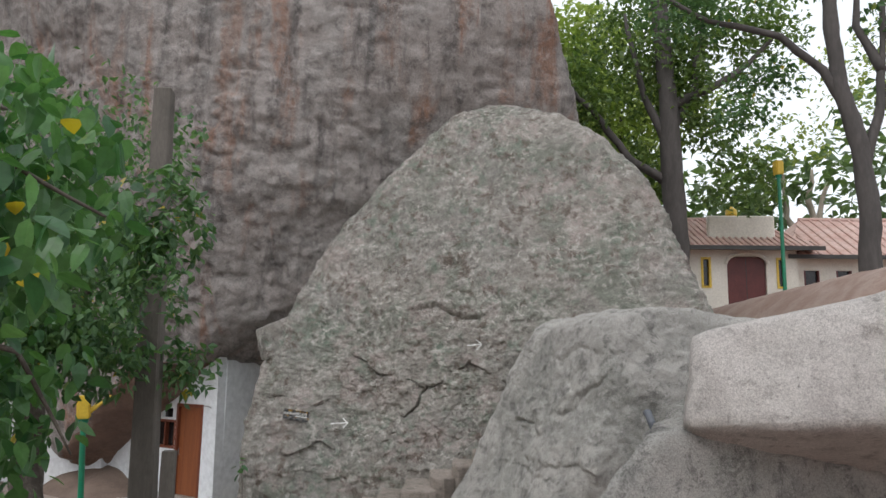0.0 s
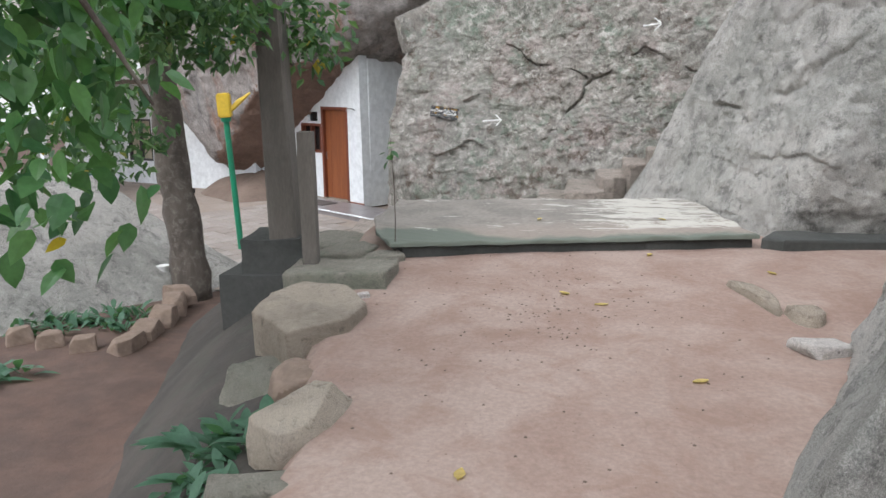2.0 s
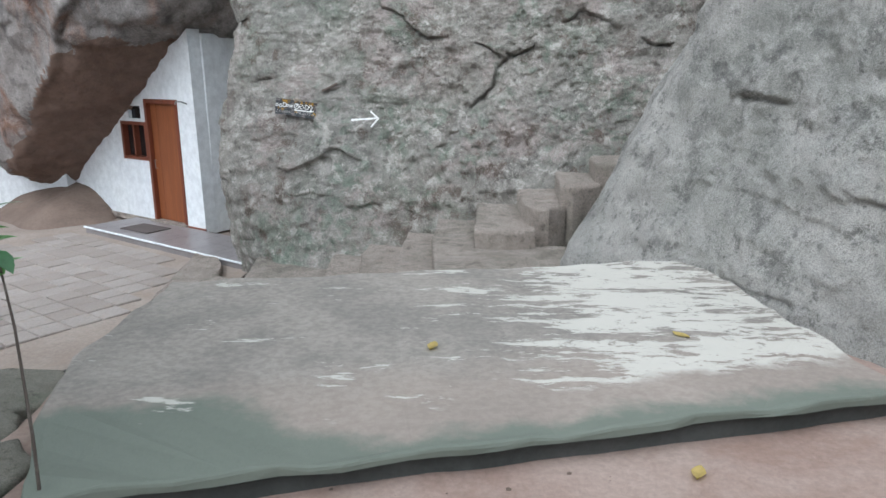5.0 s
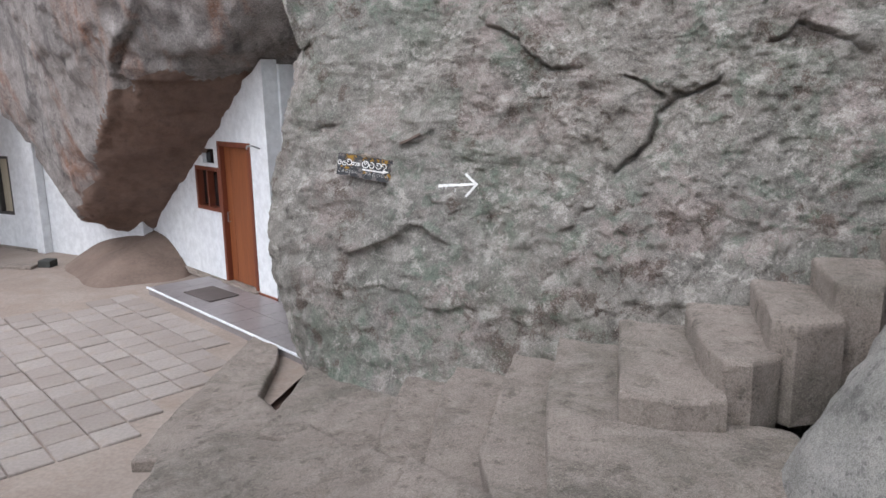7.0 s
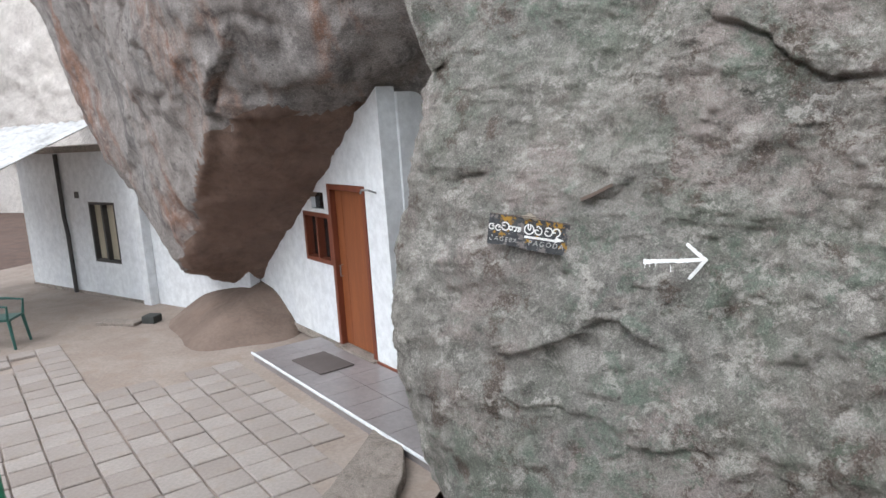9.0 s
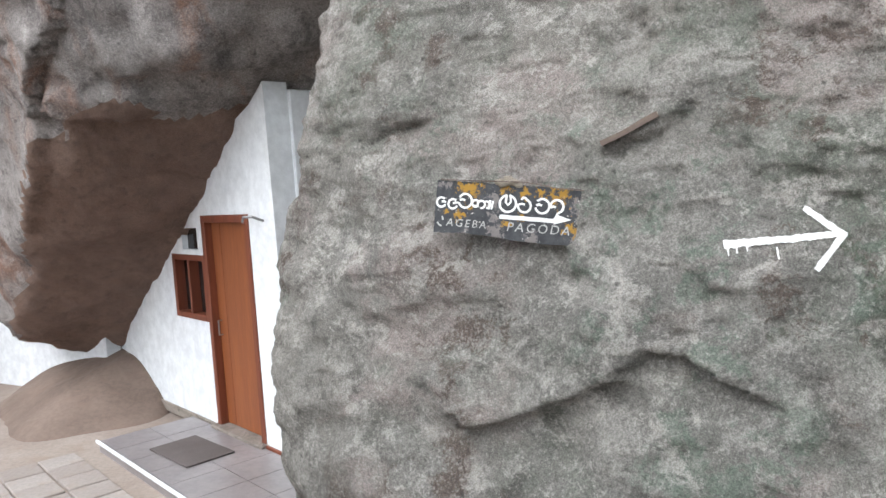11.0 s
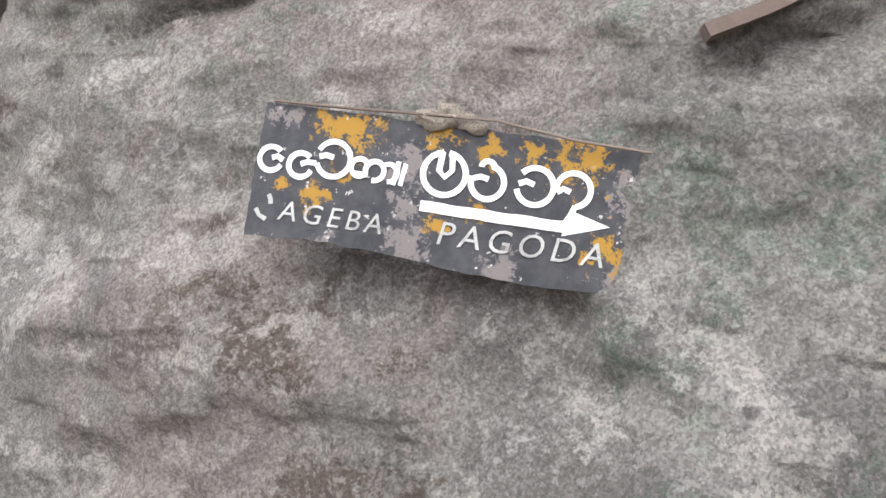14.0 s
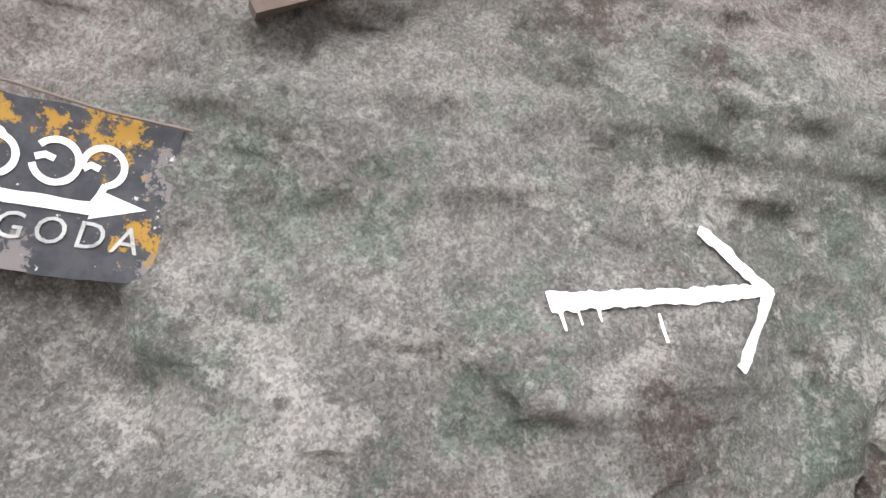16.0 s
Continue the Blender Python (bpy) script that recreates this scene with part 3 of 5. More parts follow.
middle_boulder = boulder("boulder", "light grey cracked granite boulder beside the stairs", ROCK_GREY, (3.0, 11.0, 0.8), [
    ((-0.9, -0.42, 0.3), (1.61, 10.65, 0.0)), ((0.1, -1, 0.15), (2.6, 9.3, 0.3)), ((0.05, -0.95, -0.35), (2.6, 9.28, 0.42)), ((0.08, 0.03, 1), (3.2, 10.3, 2.38)), ((-0.38, -0.1, 1), (2.3, 10.3, 2.08)),
    ((1, 0, 0.1), (5.6, 11, 1)), ((-0.25, 1, 0), (2.0, 12.75, 0)), ((-1, 0.2, 0.5), (1.22, 12.0, 0.4)), ((0, 0, -1), (0, 0, -1.2)), ((-0.75, -0.3, 0.7), (1.88, 10.3, 1.84))],
    36, 420, 300, -130, 0.6, (0.05, 0.05, 0.025), 7, (0.35, 1.3, 4.5), 0.02, 0.018, [
        ([(2.12, 1.06), (2.3, 1.16), (2.4, 1.3), (2.5, 1.44), (2.82, 1.62)], 0.018, 0.05, 0.02),
        ([(1.75, 0.98), (1.84, 1.0), (1.9, 0.97)], 0.018, 0.06, 0.03),
        ([(2.2, 1.75), (2.5, 1.85), (2.9, 1.8)], 0.018, 0.04, 0.02),
        ([(2.0, 0.5), (2.3, 0.6), (2.6, 0.55)], 0.018, 0.03, 0.02)], 0.02)
ramp_boulder = boulder("boulder", "sloping grey granite outcrop along the path", ROCK_GREY, (3.6, 6.6, 0.3), [
    ((-0.84, 0.35, 0.36), (1.72, 6.06, -0.2)), ((0.5, -1, 0.1), (1.6, 4.75, 0.3)), ((-0.25, 0, 1), (2.9, 6.3, 1.55)), ((1, 0, 0), (6, 6, 0)), ((0, 1, 0.2), (3, 9.0, 0)), ((0, 0, -1), (0, 0, -1))],
    40, 280, 180, -160, 0.5, (0.05, 0.05, 0.03), 11, (0.35, 1.3, 4.5), 0.02, 0.02, (), 0.04)
cap_boulder = boulder("boulder", "pale flat-topped granite boulder resting on the outcrop", ROCK_PALE, (4.3, 6.4, 1.75), [
    ((-0.95, 0.32, 0.05), (2.52, 5.8, 1.7)), ((-0.3, -1, 0.4), (3.0, 5.05, 1.5)), ((-0.24, 0.04, 1), (2.57, 5.6, 1.9)), ((-0.05, -0.35, -1), (3, 5.2, 1.33)), ((1, 0, 0), (6.4, 6, 2)), ((0, 1, 0), (4, 7.6, 2))],
    40, 260, 160, -120, 0.5, (0.05, 0.05, 0.015), 13)
foot_rock = boulder("boulder", "smooth grey rock sloping down behind the flower bed", ROCK_GREY, (-7.4, 10.2, -1.2), [
    ((0.62, -0.15, 0.75), (-5.4, 10.3, -0.75)), ((0, -0.9, 0.5), (-7, 8.4, -0.9)), ((0, 0, 1), (-8, 10, 0.1)), ((-1, 0, 0.2), (-11, 10, -1)), ((0, 1, 0.4), (-7, 12.0, -1)), ((0, 0, -1), (0, 0, -2))],
    16, 120, 70, -60, 0.3, (0.06, 0.04, 0.012), 17)
far_rock = boulder("boulder", "pale banded granite slope far behind the courtyard", ROCK_PALE, (-31, 38, 3), [
    ((1, -0.2, 0.1), (-27.2, 36, 3)), ((0, -1, 0.25), (-30, 34, 2)), ((0, 0, 1), (0, 0, 9)), ((-1, 0, 0), (-42, 38, 0)), ((0, 1, 0), (0, 48, 0)), ((0, 0, -1), (0, 0, -3))],
    12, 110, 80, -60, 0.2, (0.3, 0.15, 0.05), 19)


def stone(name, label, mat, at, size, turn=0.0, tilt=0.0, seed=1, power=36, category="stone", group=""):
    """A loose field stone: a few flat broken faces round a block."""
    rnd = random.Random(seed)
    x, y, z = (v / 2 for v in size)
    planes = [((1, 0, 0.1), (x, 0, 0)), ((-1, 0, 0.15), (-x, 0, 0)), ((0, 1, 0.1), (0, y, 0)), ((0, -1, 0.1), (0, -y, 0)), ((0, 0, 1), (0, 0, z)), ((0, 0, -1), (0, 0, -z))]
    for k in range(5):
        w = Vector((rnd.uniform(-1, 1), rnd.uniform(-1, 1), rnd.uniform(-0.1, 0.9))).normalized()
        planes.append((tuple(w), (w.x * x * rnd.uniform(0.85, 1.2), w.y * y * rnd.uniform(0.85, 1.2), w.z * z * rnd.uniform(0.9, 1.2))))
    s = min(size)
    ob = boulder(name, label, mat, (0, 0, 0), planes, power, 64, 44, -90, 0.0, (0.03 * s, 0.03 * s, 0.02 * s), seed, (1.2 / s * 0.3, 1.0 / s, 3.0 / s))
    ob.data.set_sharp_from_angle(angle=radians(22))
    low = ob.location.z
    ob.matrix_world = pose(*at, 0, tilt, turn) @ Matrix.Translation((0, 0, low))
    tagged(ob, "", category, group)
    return ob


def flagstone(label, mat, at, size, turn=0.0, seed=1, corners=0, group=""):
    """A broken flat stone or squared block: an uneven plan outline, a worn flat top and upright sides; at: the middle of its top."""
    rnd = random.Random(seed)
    w, d, h = size
    if corners:
        plan = [(0.5 * w * math.cos(a) * rnd.uniform(0.85, 1.18), 0.5 * d * math.sin(a) * rnd.uniform(0.85, 1.18)) for a in [2 * math.pi * (k + rnd.uniform(-0.25, 0.25)) / corners for k in range(corners)]]
    else:
        plan = [(sx * w / 2 + rnd.uniform(-0.03, 0.03), sy * d / 2 + rnd.uniform(-0.02, 0.02)) for sx, sy in ((-1, -1), (0, -1), (1, -1), (1, 1), (0.1, 1), (-1, 1))]
    ob = part("stone", rough_slab(plan, -h, 0.0, seed, 0.03, 0.014, 0.016), mat, None)
    ob.matrix_world = pose(*at, rnd.uniform(-2.5, 2.5), rnd.uniform(-2.5, 2.5), turn)
    return tagged(ob, label, "stone", group)


EDGE = "stones along the path edge"
stone("stone", "angular pale stone lying on the path edge", STONE_PALE, (-0.56, 5.56, -0.25), (0.27, 0.5, 0.23), -16, -10, 22, 80, group=EDGE)
stone("stone", "small wedge stone under the broad flat stone", STONE_BROWN, (-0.86, 6.2, -0.42), (0.4, 0.36, 0.34), 30, 8, 27, group=EDGE)
stone("stone", "dark lower stone of the path edge", STONE_MOSSY, (-1.2, 6.3, -0.6), (0.4, 0.5, 0.5), 5, 0, 28, group=EDGE)
stone("stone", "half-buried narrow stone in the path", STONE, (1.7, 7.66, -0.16), (0.13, 0.7, 0.12), 21, 0, 41)
stone("stone", "half-buried rounded stone beside the outcrop", STONE, (1.92, 7.32, -0.17), (0.2, 0.26, 0.12), 10, 0, 42)
stone("stone", "flat pale stone leaning on the outcrop", ROCK_PALE, (1.86, 6.82, -0.17), (0.3, 0.24, 0.08), 30, 6, 43)
stone("stone", "small pale stone fallen beside the paving stone", ROCK_PALE, (-0.88, 7.22, -0.17), (0.12, 0.08, 0.06), 30, 0, 44)
lip_stone = stone("stone", "jutting stone wedged between the two boulders", ROCK_SIGN, (-2.55, 15.7, 2.2), (1.0, 1.1, 0.6), 20, -24, 46, 40)

# ---- slab, landing and stairs ----
def slab_material():
    m, tree, b = material("flaking_painted_cement", 0.9)
    n = Nodes(tree)
    base = n.mix(n.ramp(n.noise(1.6, 6, 0.65), 0.38, 0.62), (0.29, 0.26, 0.23), (0.22, 0.2, 0.178))
    base = n.mix(n.ramp(n.noise(26, 6, 0.7), 0.35, 0.65), n.mix(1.0, base, (0.75, 0.75, 0.75), "MULTIPLY"), base)
    apart = n.t.nodes.new("ShaderNodeSeparateXYZ")
    n.link(n.co, apart.inputs[0])
    # how far behind the front edge; green growth along it and over the low corner, white paint surviving beyond
    deep = n.calc("SUBTRACT", n.calc("SUBTRACT", apart.outputs["Y"], n.mul(apart.outputs["X"], 0.32)), 8.455)
    deep = n.calc("ADD", deep, n.mul(n.calc("SUBTRACT", n.noise(2.6, 6, 0.65), 0.5), 0.5))
    corner = n.mul(n.ramp(apart.outputs["X"], 0.1, -0.8), 0.5)
    green = n.mul(n.ramp(n.calc("SUBTRACT", deep, corner), 0.2, 0.04), 0.85)
    base = n.mix(n.mul(n.ramp(deep, 0.9, 0.4), 0.4), base, (0.3, 0.235, 0.195))
    base = n.mix(green, base, (0.105, 0.13, 0.105))
    ragged = n.calc("ADD", n.noise(2.3, 10, 0.74, n.scaled(0.7, 2.6, 1.0)), n.mul(n.ramp(n.calc("ADD", apart.outputs["X"], n.mul(apart.outputs["Y"], 0.2)), 1.4, 3.4), 0.16))
    paint = n.mul(n.mul(n.ramp(ragged, 0.6, 0.63), n.ramp(n.noise(11, 8, 0.75), 0.36, 0.44)), n.ramp(deep, 0.28, 0.42))
    c = n.mix(n.mul(paint, 0.85), base, (0.5, 0.48, 0.43))
    n.link(c, b.inputs["Base Color"])
    h = n.bump(paint, 0.5, 0.004, b)
    n.bump(n.noise(30, 7, 0.7), 0.6, 0.006, b, h)
    return m


def rough_slab(outline, z0, z1, seed, cell=0.05, wear=0.012, lip=0.018, tilt=(0, 0)):
    """A cast slab over a plan outline: a filled top broken into small cells, worn along its edge, with upright sides."""
    bm = bmesh.new()
    ring = []
    n = len(outline)
    for k in range(n):
        a, b = Vector(outline[k]), Vector(outline[(k + 1) % n])
        m = max(1, int((b - a).length / (2 * cell)))
        ring += [a + (b - a) * (i / m) for i in range(m)]
    mid = Vector((sum(p.x for p in ring) / len(ring), sum(p.y for p in ring) / len(ring)))
    layers = []
    for inset, z in ((0, z0), (0, z1 - lip), (0.35 * lip, z1 - 0.3 * lip), (lip, z1), (3 * lip, z1)):
        row = []
        for p in ring:
            q = p + (mid - p).normalized() * inset
            w = noise.noise_vector(Vector((q.x * 4.1, q.y * 4.1, z * 3 + seed))) * wear * 1.3 + noise.noise_vector(Vector((q.x * 15, q.y * 15, z * 9 + seed))) * wear * 0.5
            row.append(bm.verts.new((q.x + w.x, q.y + w.y, z + (w.z if z > z0 else 0) + tilt[0] * (q.x - mid.x) + tilt[1] * (q.y - mid.y))))
        layers.append(row)
    m = len(ring)
    for lo, hi in zip(layers, layers[1:]):
        for k in range(m):
            bm.faces.new((lo[k], lo[(k + 1) % m], hi[(k + 1) % m], hi[k]))
    top = bm.faces.new(layers[-1])
    made = bmesh.ops.triangulate(bm, faces=[top])
    for _ in range(2):
        inner = [e for e in {e for f in made["faces"] if f.is_valid for e in f.edges} if e.calc_length() > 3 * cell and not e.is_boundary]
        bmesh.ops.subdivide_edges(bm, edges=inner, cuts=2)
        made = {"faces": [f for f in bm.faces if f.normal.z > 0.9 or abs(f.calc_center_median().z - z1) < 0.02]}
        bmesh.ops.triangulate(bm, faces=[f for f in bm.faces if len(f.verts) > 4])
    return bm


flagstone("broad flat-topped tan stone set into the path edge", STONE, (-1.12, 6.9, -0.11), (0.76, 0.98, 0.42), 14, 21, 7, EDGE)
flagstone("flat mossy paving stone beside the slab", STONE_MOSSY, (-1.17, 7.62, -0.06), (0.76, 0.52, 0.22), 6, 23, group=EDGE)
flagstone("long mossy kerb block crossing the path edge", STONE_MOSSY, (-0.5, 5.04, -0.25), (0.52, 0.17, 0.24), 22, 24, group=EDGE)
flagstone("rough tan block in the path edge", STONE, (-0.5, 4.8, -0.25), (0.44, 0.19, 0.24), 12, 25, group=EDGE)
flagstone("rough tan block in the path edge", STONE, (-0.5, 4.52, -0.24), (0.4, 0.26, 0.24), -4, 26, group=EDGE)
for k, (x, y, w, d) in enumerate([(-1.36, 8.05, 0.46, 0.34), (-1.02, 8.12, 0.34, 0.3), (-1.42, 8.45, 0.52, 0.42), (-1.66, 8.8, 0.46, 0.5), (-1.2, 8.36, 0.26, 0.3), (-1.76, 9.3, 0.42, 0.6)]):
    flagstone("cracked flat stone stepping down beside the slab", STONE_MOSSY, (x, y, -0.05 - 0.03 * k), (w, d, 0.3), 15 * k, 30 + k, 7, EDGE)
SLAB_MAT = slab_material()
slab = thing("concrete_slab", "low weathered concrete platform with flaking white paint", "platform", pose(0, 0, 0))
part("slab_top", rough_slab([(-0.95, 8.15), (1.95, 9.08), (1.75, 9.9), (1.6, 11.0), (0.1, 10.68), (-1.5, 10.32), (-1.42, 9.2), (-1.2, 8.6)], -0.034, 0.0, 1, 0.05, 0.02, 0.014), SLAB_MAT, slab)
# near-black body, set in a little below the slab top
part("riser", rough_slab([(-0.88, 8.22), (1.9, 9.11), (1.7, 9.9), (1.55, 10.95), (0.1, 10.63), (-1.45, 10.27), (-1.37, 9.2), (-1.14, 8.65)], -0.4, -0.037, 61), CEMENT_DARK, slab, "near-black side of the platform")

stair = thing("rock_stair", "worn cement steps climbing between the boulders", "stairs", pose(0, 0, 0))
part("landing", rough_slab([(-0.4, 10.3), (1.5, 10.4), (1.4, 11.5), (-0.08, 11.4), (-0.3, 10.8)], -1.2, -0.2, 3), CEMENT, stair)
FLIGHT = [      # height of the tread and its plan, winding up between the boulders
    (-0.95, [(-2.5, 14.5), (-2.3, 13.25), (-1.5, 13.05), (-1.28, 12.95), (-1.4, 13.5), (-1.46, 14.5)]),
    (-0.8, [(-1.5, 14.5), (-1.44, 13.5), (-1.3, 12.95), (-0.98, 12.55), (-0.8, 12.4), (-1.02, 13.6), (-1.05, 14.5)]),
    (-0.67, [(-1.09, 14.5), (-1.08, 13.6), (-0.88, 12.42), (-0.5, 12.15), (-0.54, 12.55), (-0.6, 13.5), (-0.62, 14.5)]),
    (-0.52, [(-0.66, 14.5), (-0.63, 13.5), (-0.57, 12.5), (-0.42, 12.05), (-0.12, 11.95), (-0.22, 13.0), (-0.3, 14.5)]),
    (-0.36, [(-0.34, 14.5), (-0.28, 13.0), (-0.17, 12.1), (-0.05, 11.35), (1.15, 11.45), (1.0, 12.75), (0.18, 12.8), (0.12, 14.5)]),
    (-0.19, [(0.07, 14.5), (0.13, 12.67), (0.4, 12.62), (0.65, 12.64), (0.62, 13.1), (0.52, 14.5)]),
    (-0.02, [(0.46, 14.5), (0.55, 13.0), (0.64, 12.76), (0.78, 12.76), (0.92, 12.9), (0.94, 14.5)]),
    (0.15, [(0.87, 14.5), (0.88, 12.98), (0.98, 12.88), (1.24, 13.0), (1.3, 14.5)]),
    (0.32, [(1.22, 14.6), (1.2, 13.1), (1.4, 13.06), (1.62, 13.4), (1.66, 14.6)]),
    (0.49, [(1.58, 14.7), (1.56, 13.3), (2.0, 13.3), (2.05, 14.7)]),
    (0.66, [(1.98, 14.8), (1.96, 13.3), (2.6, 13.3), (2.6, 14.8)])]
for n, (z, plan) in enumerate(FLIGHT):
    part("step", rough_slab(plan, z - 0.55, z, 5 + n, 0.045, 0.014, 0.03), CEMENT, stair)


def landing_height(x, y):
    p = np.stack([x, y, 0 * x], 1)
    z = np.interp(x, [-3.1, -2.6, -2.0, -1.4, -0.95, -0.5, -0.1], [-1.2, -1.03, -0.95, -0.8, -0.63, -0.47, -0.36]) + 0.3 * ease(12.0, 10.6, y) * ease(-2.4, -0.8, x)
    z = np.round(z / 0.17 + 0.25 * fbm(p, 0.9, 3, 4)) * 0.17 * 0.4 + z * 0.6
    z = z - 0.3 * ease(-0.2, 0.12, y - 12.1 + 0.85 * (x + 0.3))
    return z + 0.025 * fbm(p, 1.7, 5, 8) - 0.9 * ease(0.08, -0.1, x - np.interp(y, [10.3, 12.6, 13.3, 14.2, 14.6], [-2.1, -2.85, -3.2, -2.88, -2.85]))


rough_landing = height_sheet("landing", np.linspace(-3.4, 0.0, 130), np.linspace(10.28, 14.6, 150), landing_height, CEMENT)
tagged(rough_landing, "uneven cement-washed rock landing below the stairs", "landing", kind="structure")

# ---- courtyard ----
WALL_AT = pose(-5.6, 18.3, 0, 0, 0, -32.1)      # x along the cave wall, y into it
court = height_sheet("courtyard", np.linspace(-17, -3.0, 120), np.linspace(11.2, 24, 110),
                     lambda x, y: -1.435 + 0.012 * fbm(np.stack([x, y, 0 * x], 1), 1.1, 4, 12), PAVER_BED)
tagged(court, "sandy cement floor of the courtyard", "courtyard", kind="structure")
mound = boulder("earth_mound", "smooth brown cement mound where the cliff meets the floor", MUD, (-7.9, 19.3, -1.5), [
    ((0.3, -0.36, 0.88), (-7.15, 18.4, -1.36)), ((-0.3, -0.36, 0.88), (-8.8, 18.95, -1.38)), ((0, 0, 1), (-8, 19.5, -0.85)), ((-1, 0.2, 0.4), (-9.2, 19.8, -1.3)),
    ((1, 0.3, 0.3), (-6.7, 19.2, -1.3)), ((0, 1, 0), (-8, 21.4, -1)), ((0, 0, -1), (0, 0, -2))], 9, 110, 60, -90, 0.2, (0.05, 0.04, 0.01), 51)
tagged(mound, "", "mound")
drain = thing("kerb", "worn cement kerb strip edging the tiled court", "kerb", pose(0, 0, 0))
part("strip", rough_slab([(-3.98, 16.2), (-3.64, 14.2), (-3.42, 13.3), (-3.05, 13.4), (-3.02, 14.0), (-3.02, 14.4), (-3.3, 15.4), (-3.55, 15.9)], -1.6, -1.33, 31, 0.06, 0.016, 0.03), CEMENT, drain)

# ---- cave dwelling ----
dwelling = thing("cave_house", "whitewashed wall closing a cave under the cliff", "house", WALL_AT)


def wall_sheet(outline, holes, thick, mat, name, parent, bevel=0.0):
    """An upright wall with its openings cut through; outline and holes in x and z."""
    xs = sorted({v for h in holes for v in (h[0], h[1])} | {min(p[0] for p in outline), max(p[0] for p in outline)})
    zs = sorted({v for h in holes for v in (h[2], h[3])} | {min(p[1] for p in outline), max(p[1] for p in outline)})
    bm = bmesh.new()
    front = [bm.verts.new((x, 0, z)) for x, z in outline]
    bm.faces.new(front)
    for x in xs:
        bmesh.ops.bisect_plane(bm, geom=bm.verts[:] + bm.edges[:] + bm.faces[:], plane_co=(x, 0, 0), plane_no=(1, 0, 0))
    for z in zs:
        bmesh.ops.bisect_plane(bm, geom=bm.verts[:] + bm.edges[:] + bm.faces[:], plane_co=(0, 0, z), plane_no=(0, 0, 1))
    gone = []
    for f in bm.faces:
        c = f.calc_center_median()
        if any(h[0] < c.x < h[1] and h[2] < c.z < h[3] for h in holes):
            gone.append(f)
    bmesh.ops.delete(bm, geom=gone, context="FACES")
    made = bmesh.ops.extrude_face_region(bm, geom=bm.faces[:])
    bmesh.ops.translate(bm, verts=[v for v in made["geom"] if isinstance(v, bmesh.types.BMVert)], vec=(0, thick, 0))
    return part(name, bm, mat, parent)


wall_sheet([(-2.35, -1.4), (1.42, -1.4), (1.36, 1.78), (1.1, 1.62), (0.76, 1.5), (-0.19, 1.08), (-1.72, 0.27), (-2.55, -0.3), (-2.8, -0.9)],
           [(0.0, 0.94, -1.4, 0.72), (-0.8, -0.02, -0.31, 0.34), (-0.5, -0.14, 0.39, 0.6)], 0.22, WALL_WHITE, "wall", dwelling)
part("side_wall", box(bmesh.new(), 1.2, 1.4, 0.22, 2.6, -1.4, 1.72, 0.01), WALL_WHITE, dwelling)
part("back_wall", box(bmesh.new(), -2.2, 1.2, 2.3, 2.5, -1.4, 1.0, 0.01), WALL_WHITE, dwelling)
part("skirting", box(bmesh.new(), -2.2, 0.0, -0.03, -0.004, -1.4, -1.3, 0.006), CEMENT, dwelling)
part("skirting", box(bmesh.new(), 0.94, 1.44, -0.03, -0.004, -1.4, -1.3, 0.006), FRAME_WOOD, dwelling)
door = part("door", box(bmesh.new(), 0.07, 0.87, 0.06, 0.105, -1.29, 0.65, 0.004), DOOR_WOOD, dwelling, "varnished reddish-brown plank door")
for x0, x1, z0, z1 in ((0.0, 0.07, -1.3, 0.72), (0.87, 0.94, -1.3, 0.72), (0.07, 0.87, 0.65, 0.72)):
    part("door_frame", box(bmesh.new(), x0, x1, -0.015, 0.14, z0, z1, 0.005), FRAME_WOOD, dwelling)
part("board_joint", box(bmesh.new(), 0.242, 0.246, 0.057, 0.06, -1.28, 0.64), FRAME_WOOD, door)
part("handle", tube(bmesh.new(), [(0.13, 0.055, -0.42), (0.13, 0.02, -0.42), (0.13, 0.02, -0.28), (0.13, 0.055, -0.28)], [0.008] * 4, 8), METAL, door, "small steel door handle")
part("threshold", box(bmesh.new(), -0.03, 0.97, -0.08, 0.2, -1.4, -1.295, 0.008), CEMENT, dwelling)
window = part("window", box(bmesh.new(), -0.74, -0.08, 0.1, 0.112, -0.25, 0.28), GLASS_DARK, dwelling, "dark shuttered window")
for x0, x1, z0, z1 in ((-0.8, -0.74, -0.31, 0.34), (-0.08, -0.02, -0.31, 0.34), (-0.74, -0.08, 0.28, 0.34), (-0.74, -0.08, -0.31, -0.25), (-0.43, -0.39, -0.25, 0.28)):
    part("window_frame", box(bmesh.new(), x0, x1, 0.0, 0.14, z0, z1, 0.004), FRAME_WOOD, window)
# near-black sheet added in place of the darkness behind the hole
part("vent", box(bmesh.new(), -0.5, -0.14, 0.06, 0.08, 0.39, 0.6), GLASS_DARK, dwelling, "near-black sheet filling the opening above the window")
part("lamp_bracket", tube(bmesh.new(), [(1.2, 0.0, 0.66), (1.2, -0.1, 0.7), (1.12, -0.14, 0.7), (1.1, -0.14, 0.66)], [0.012] * 4, 8), METAL, dwelling)
porch = thing("porch_step", "low tiled porch slab before the cave door", "porch", WALL_AT)
part("slab", box(bmesh.new(), -0.55, 3.6, -0.95, -0.03, -1.5, -1.33, 0.006), PORCH_TILE, porch)
part("nosing", box(bmesh.new(), -0.57, 3.6, -0.975, -0.952, -1.345, -1.316, 0.004), WALL_WHITE, porch, "white painted edge strip")
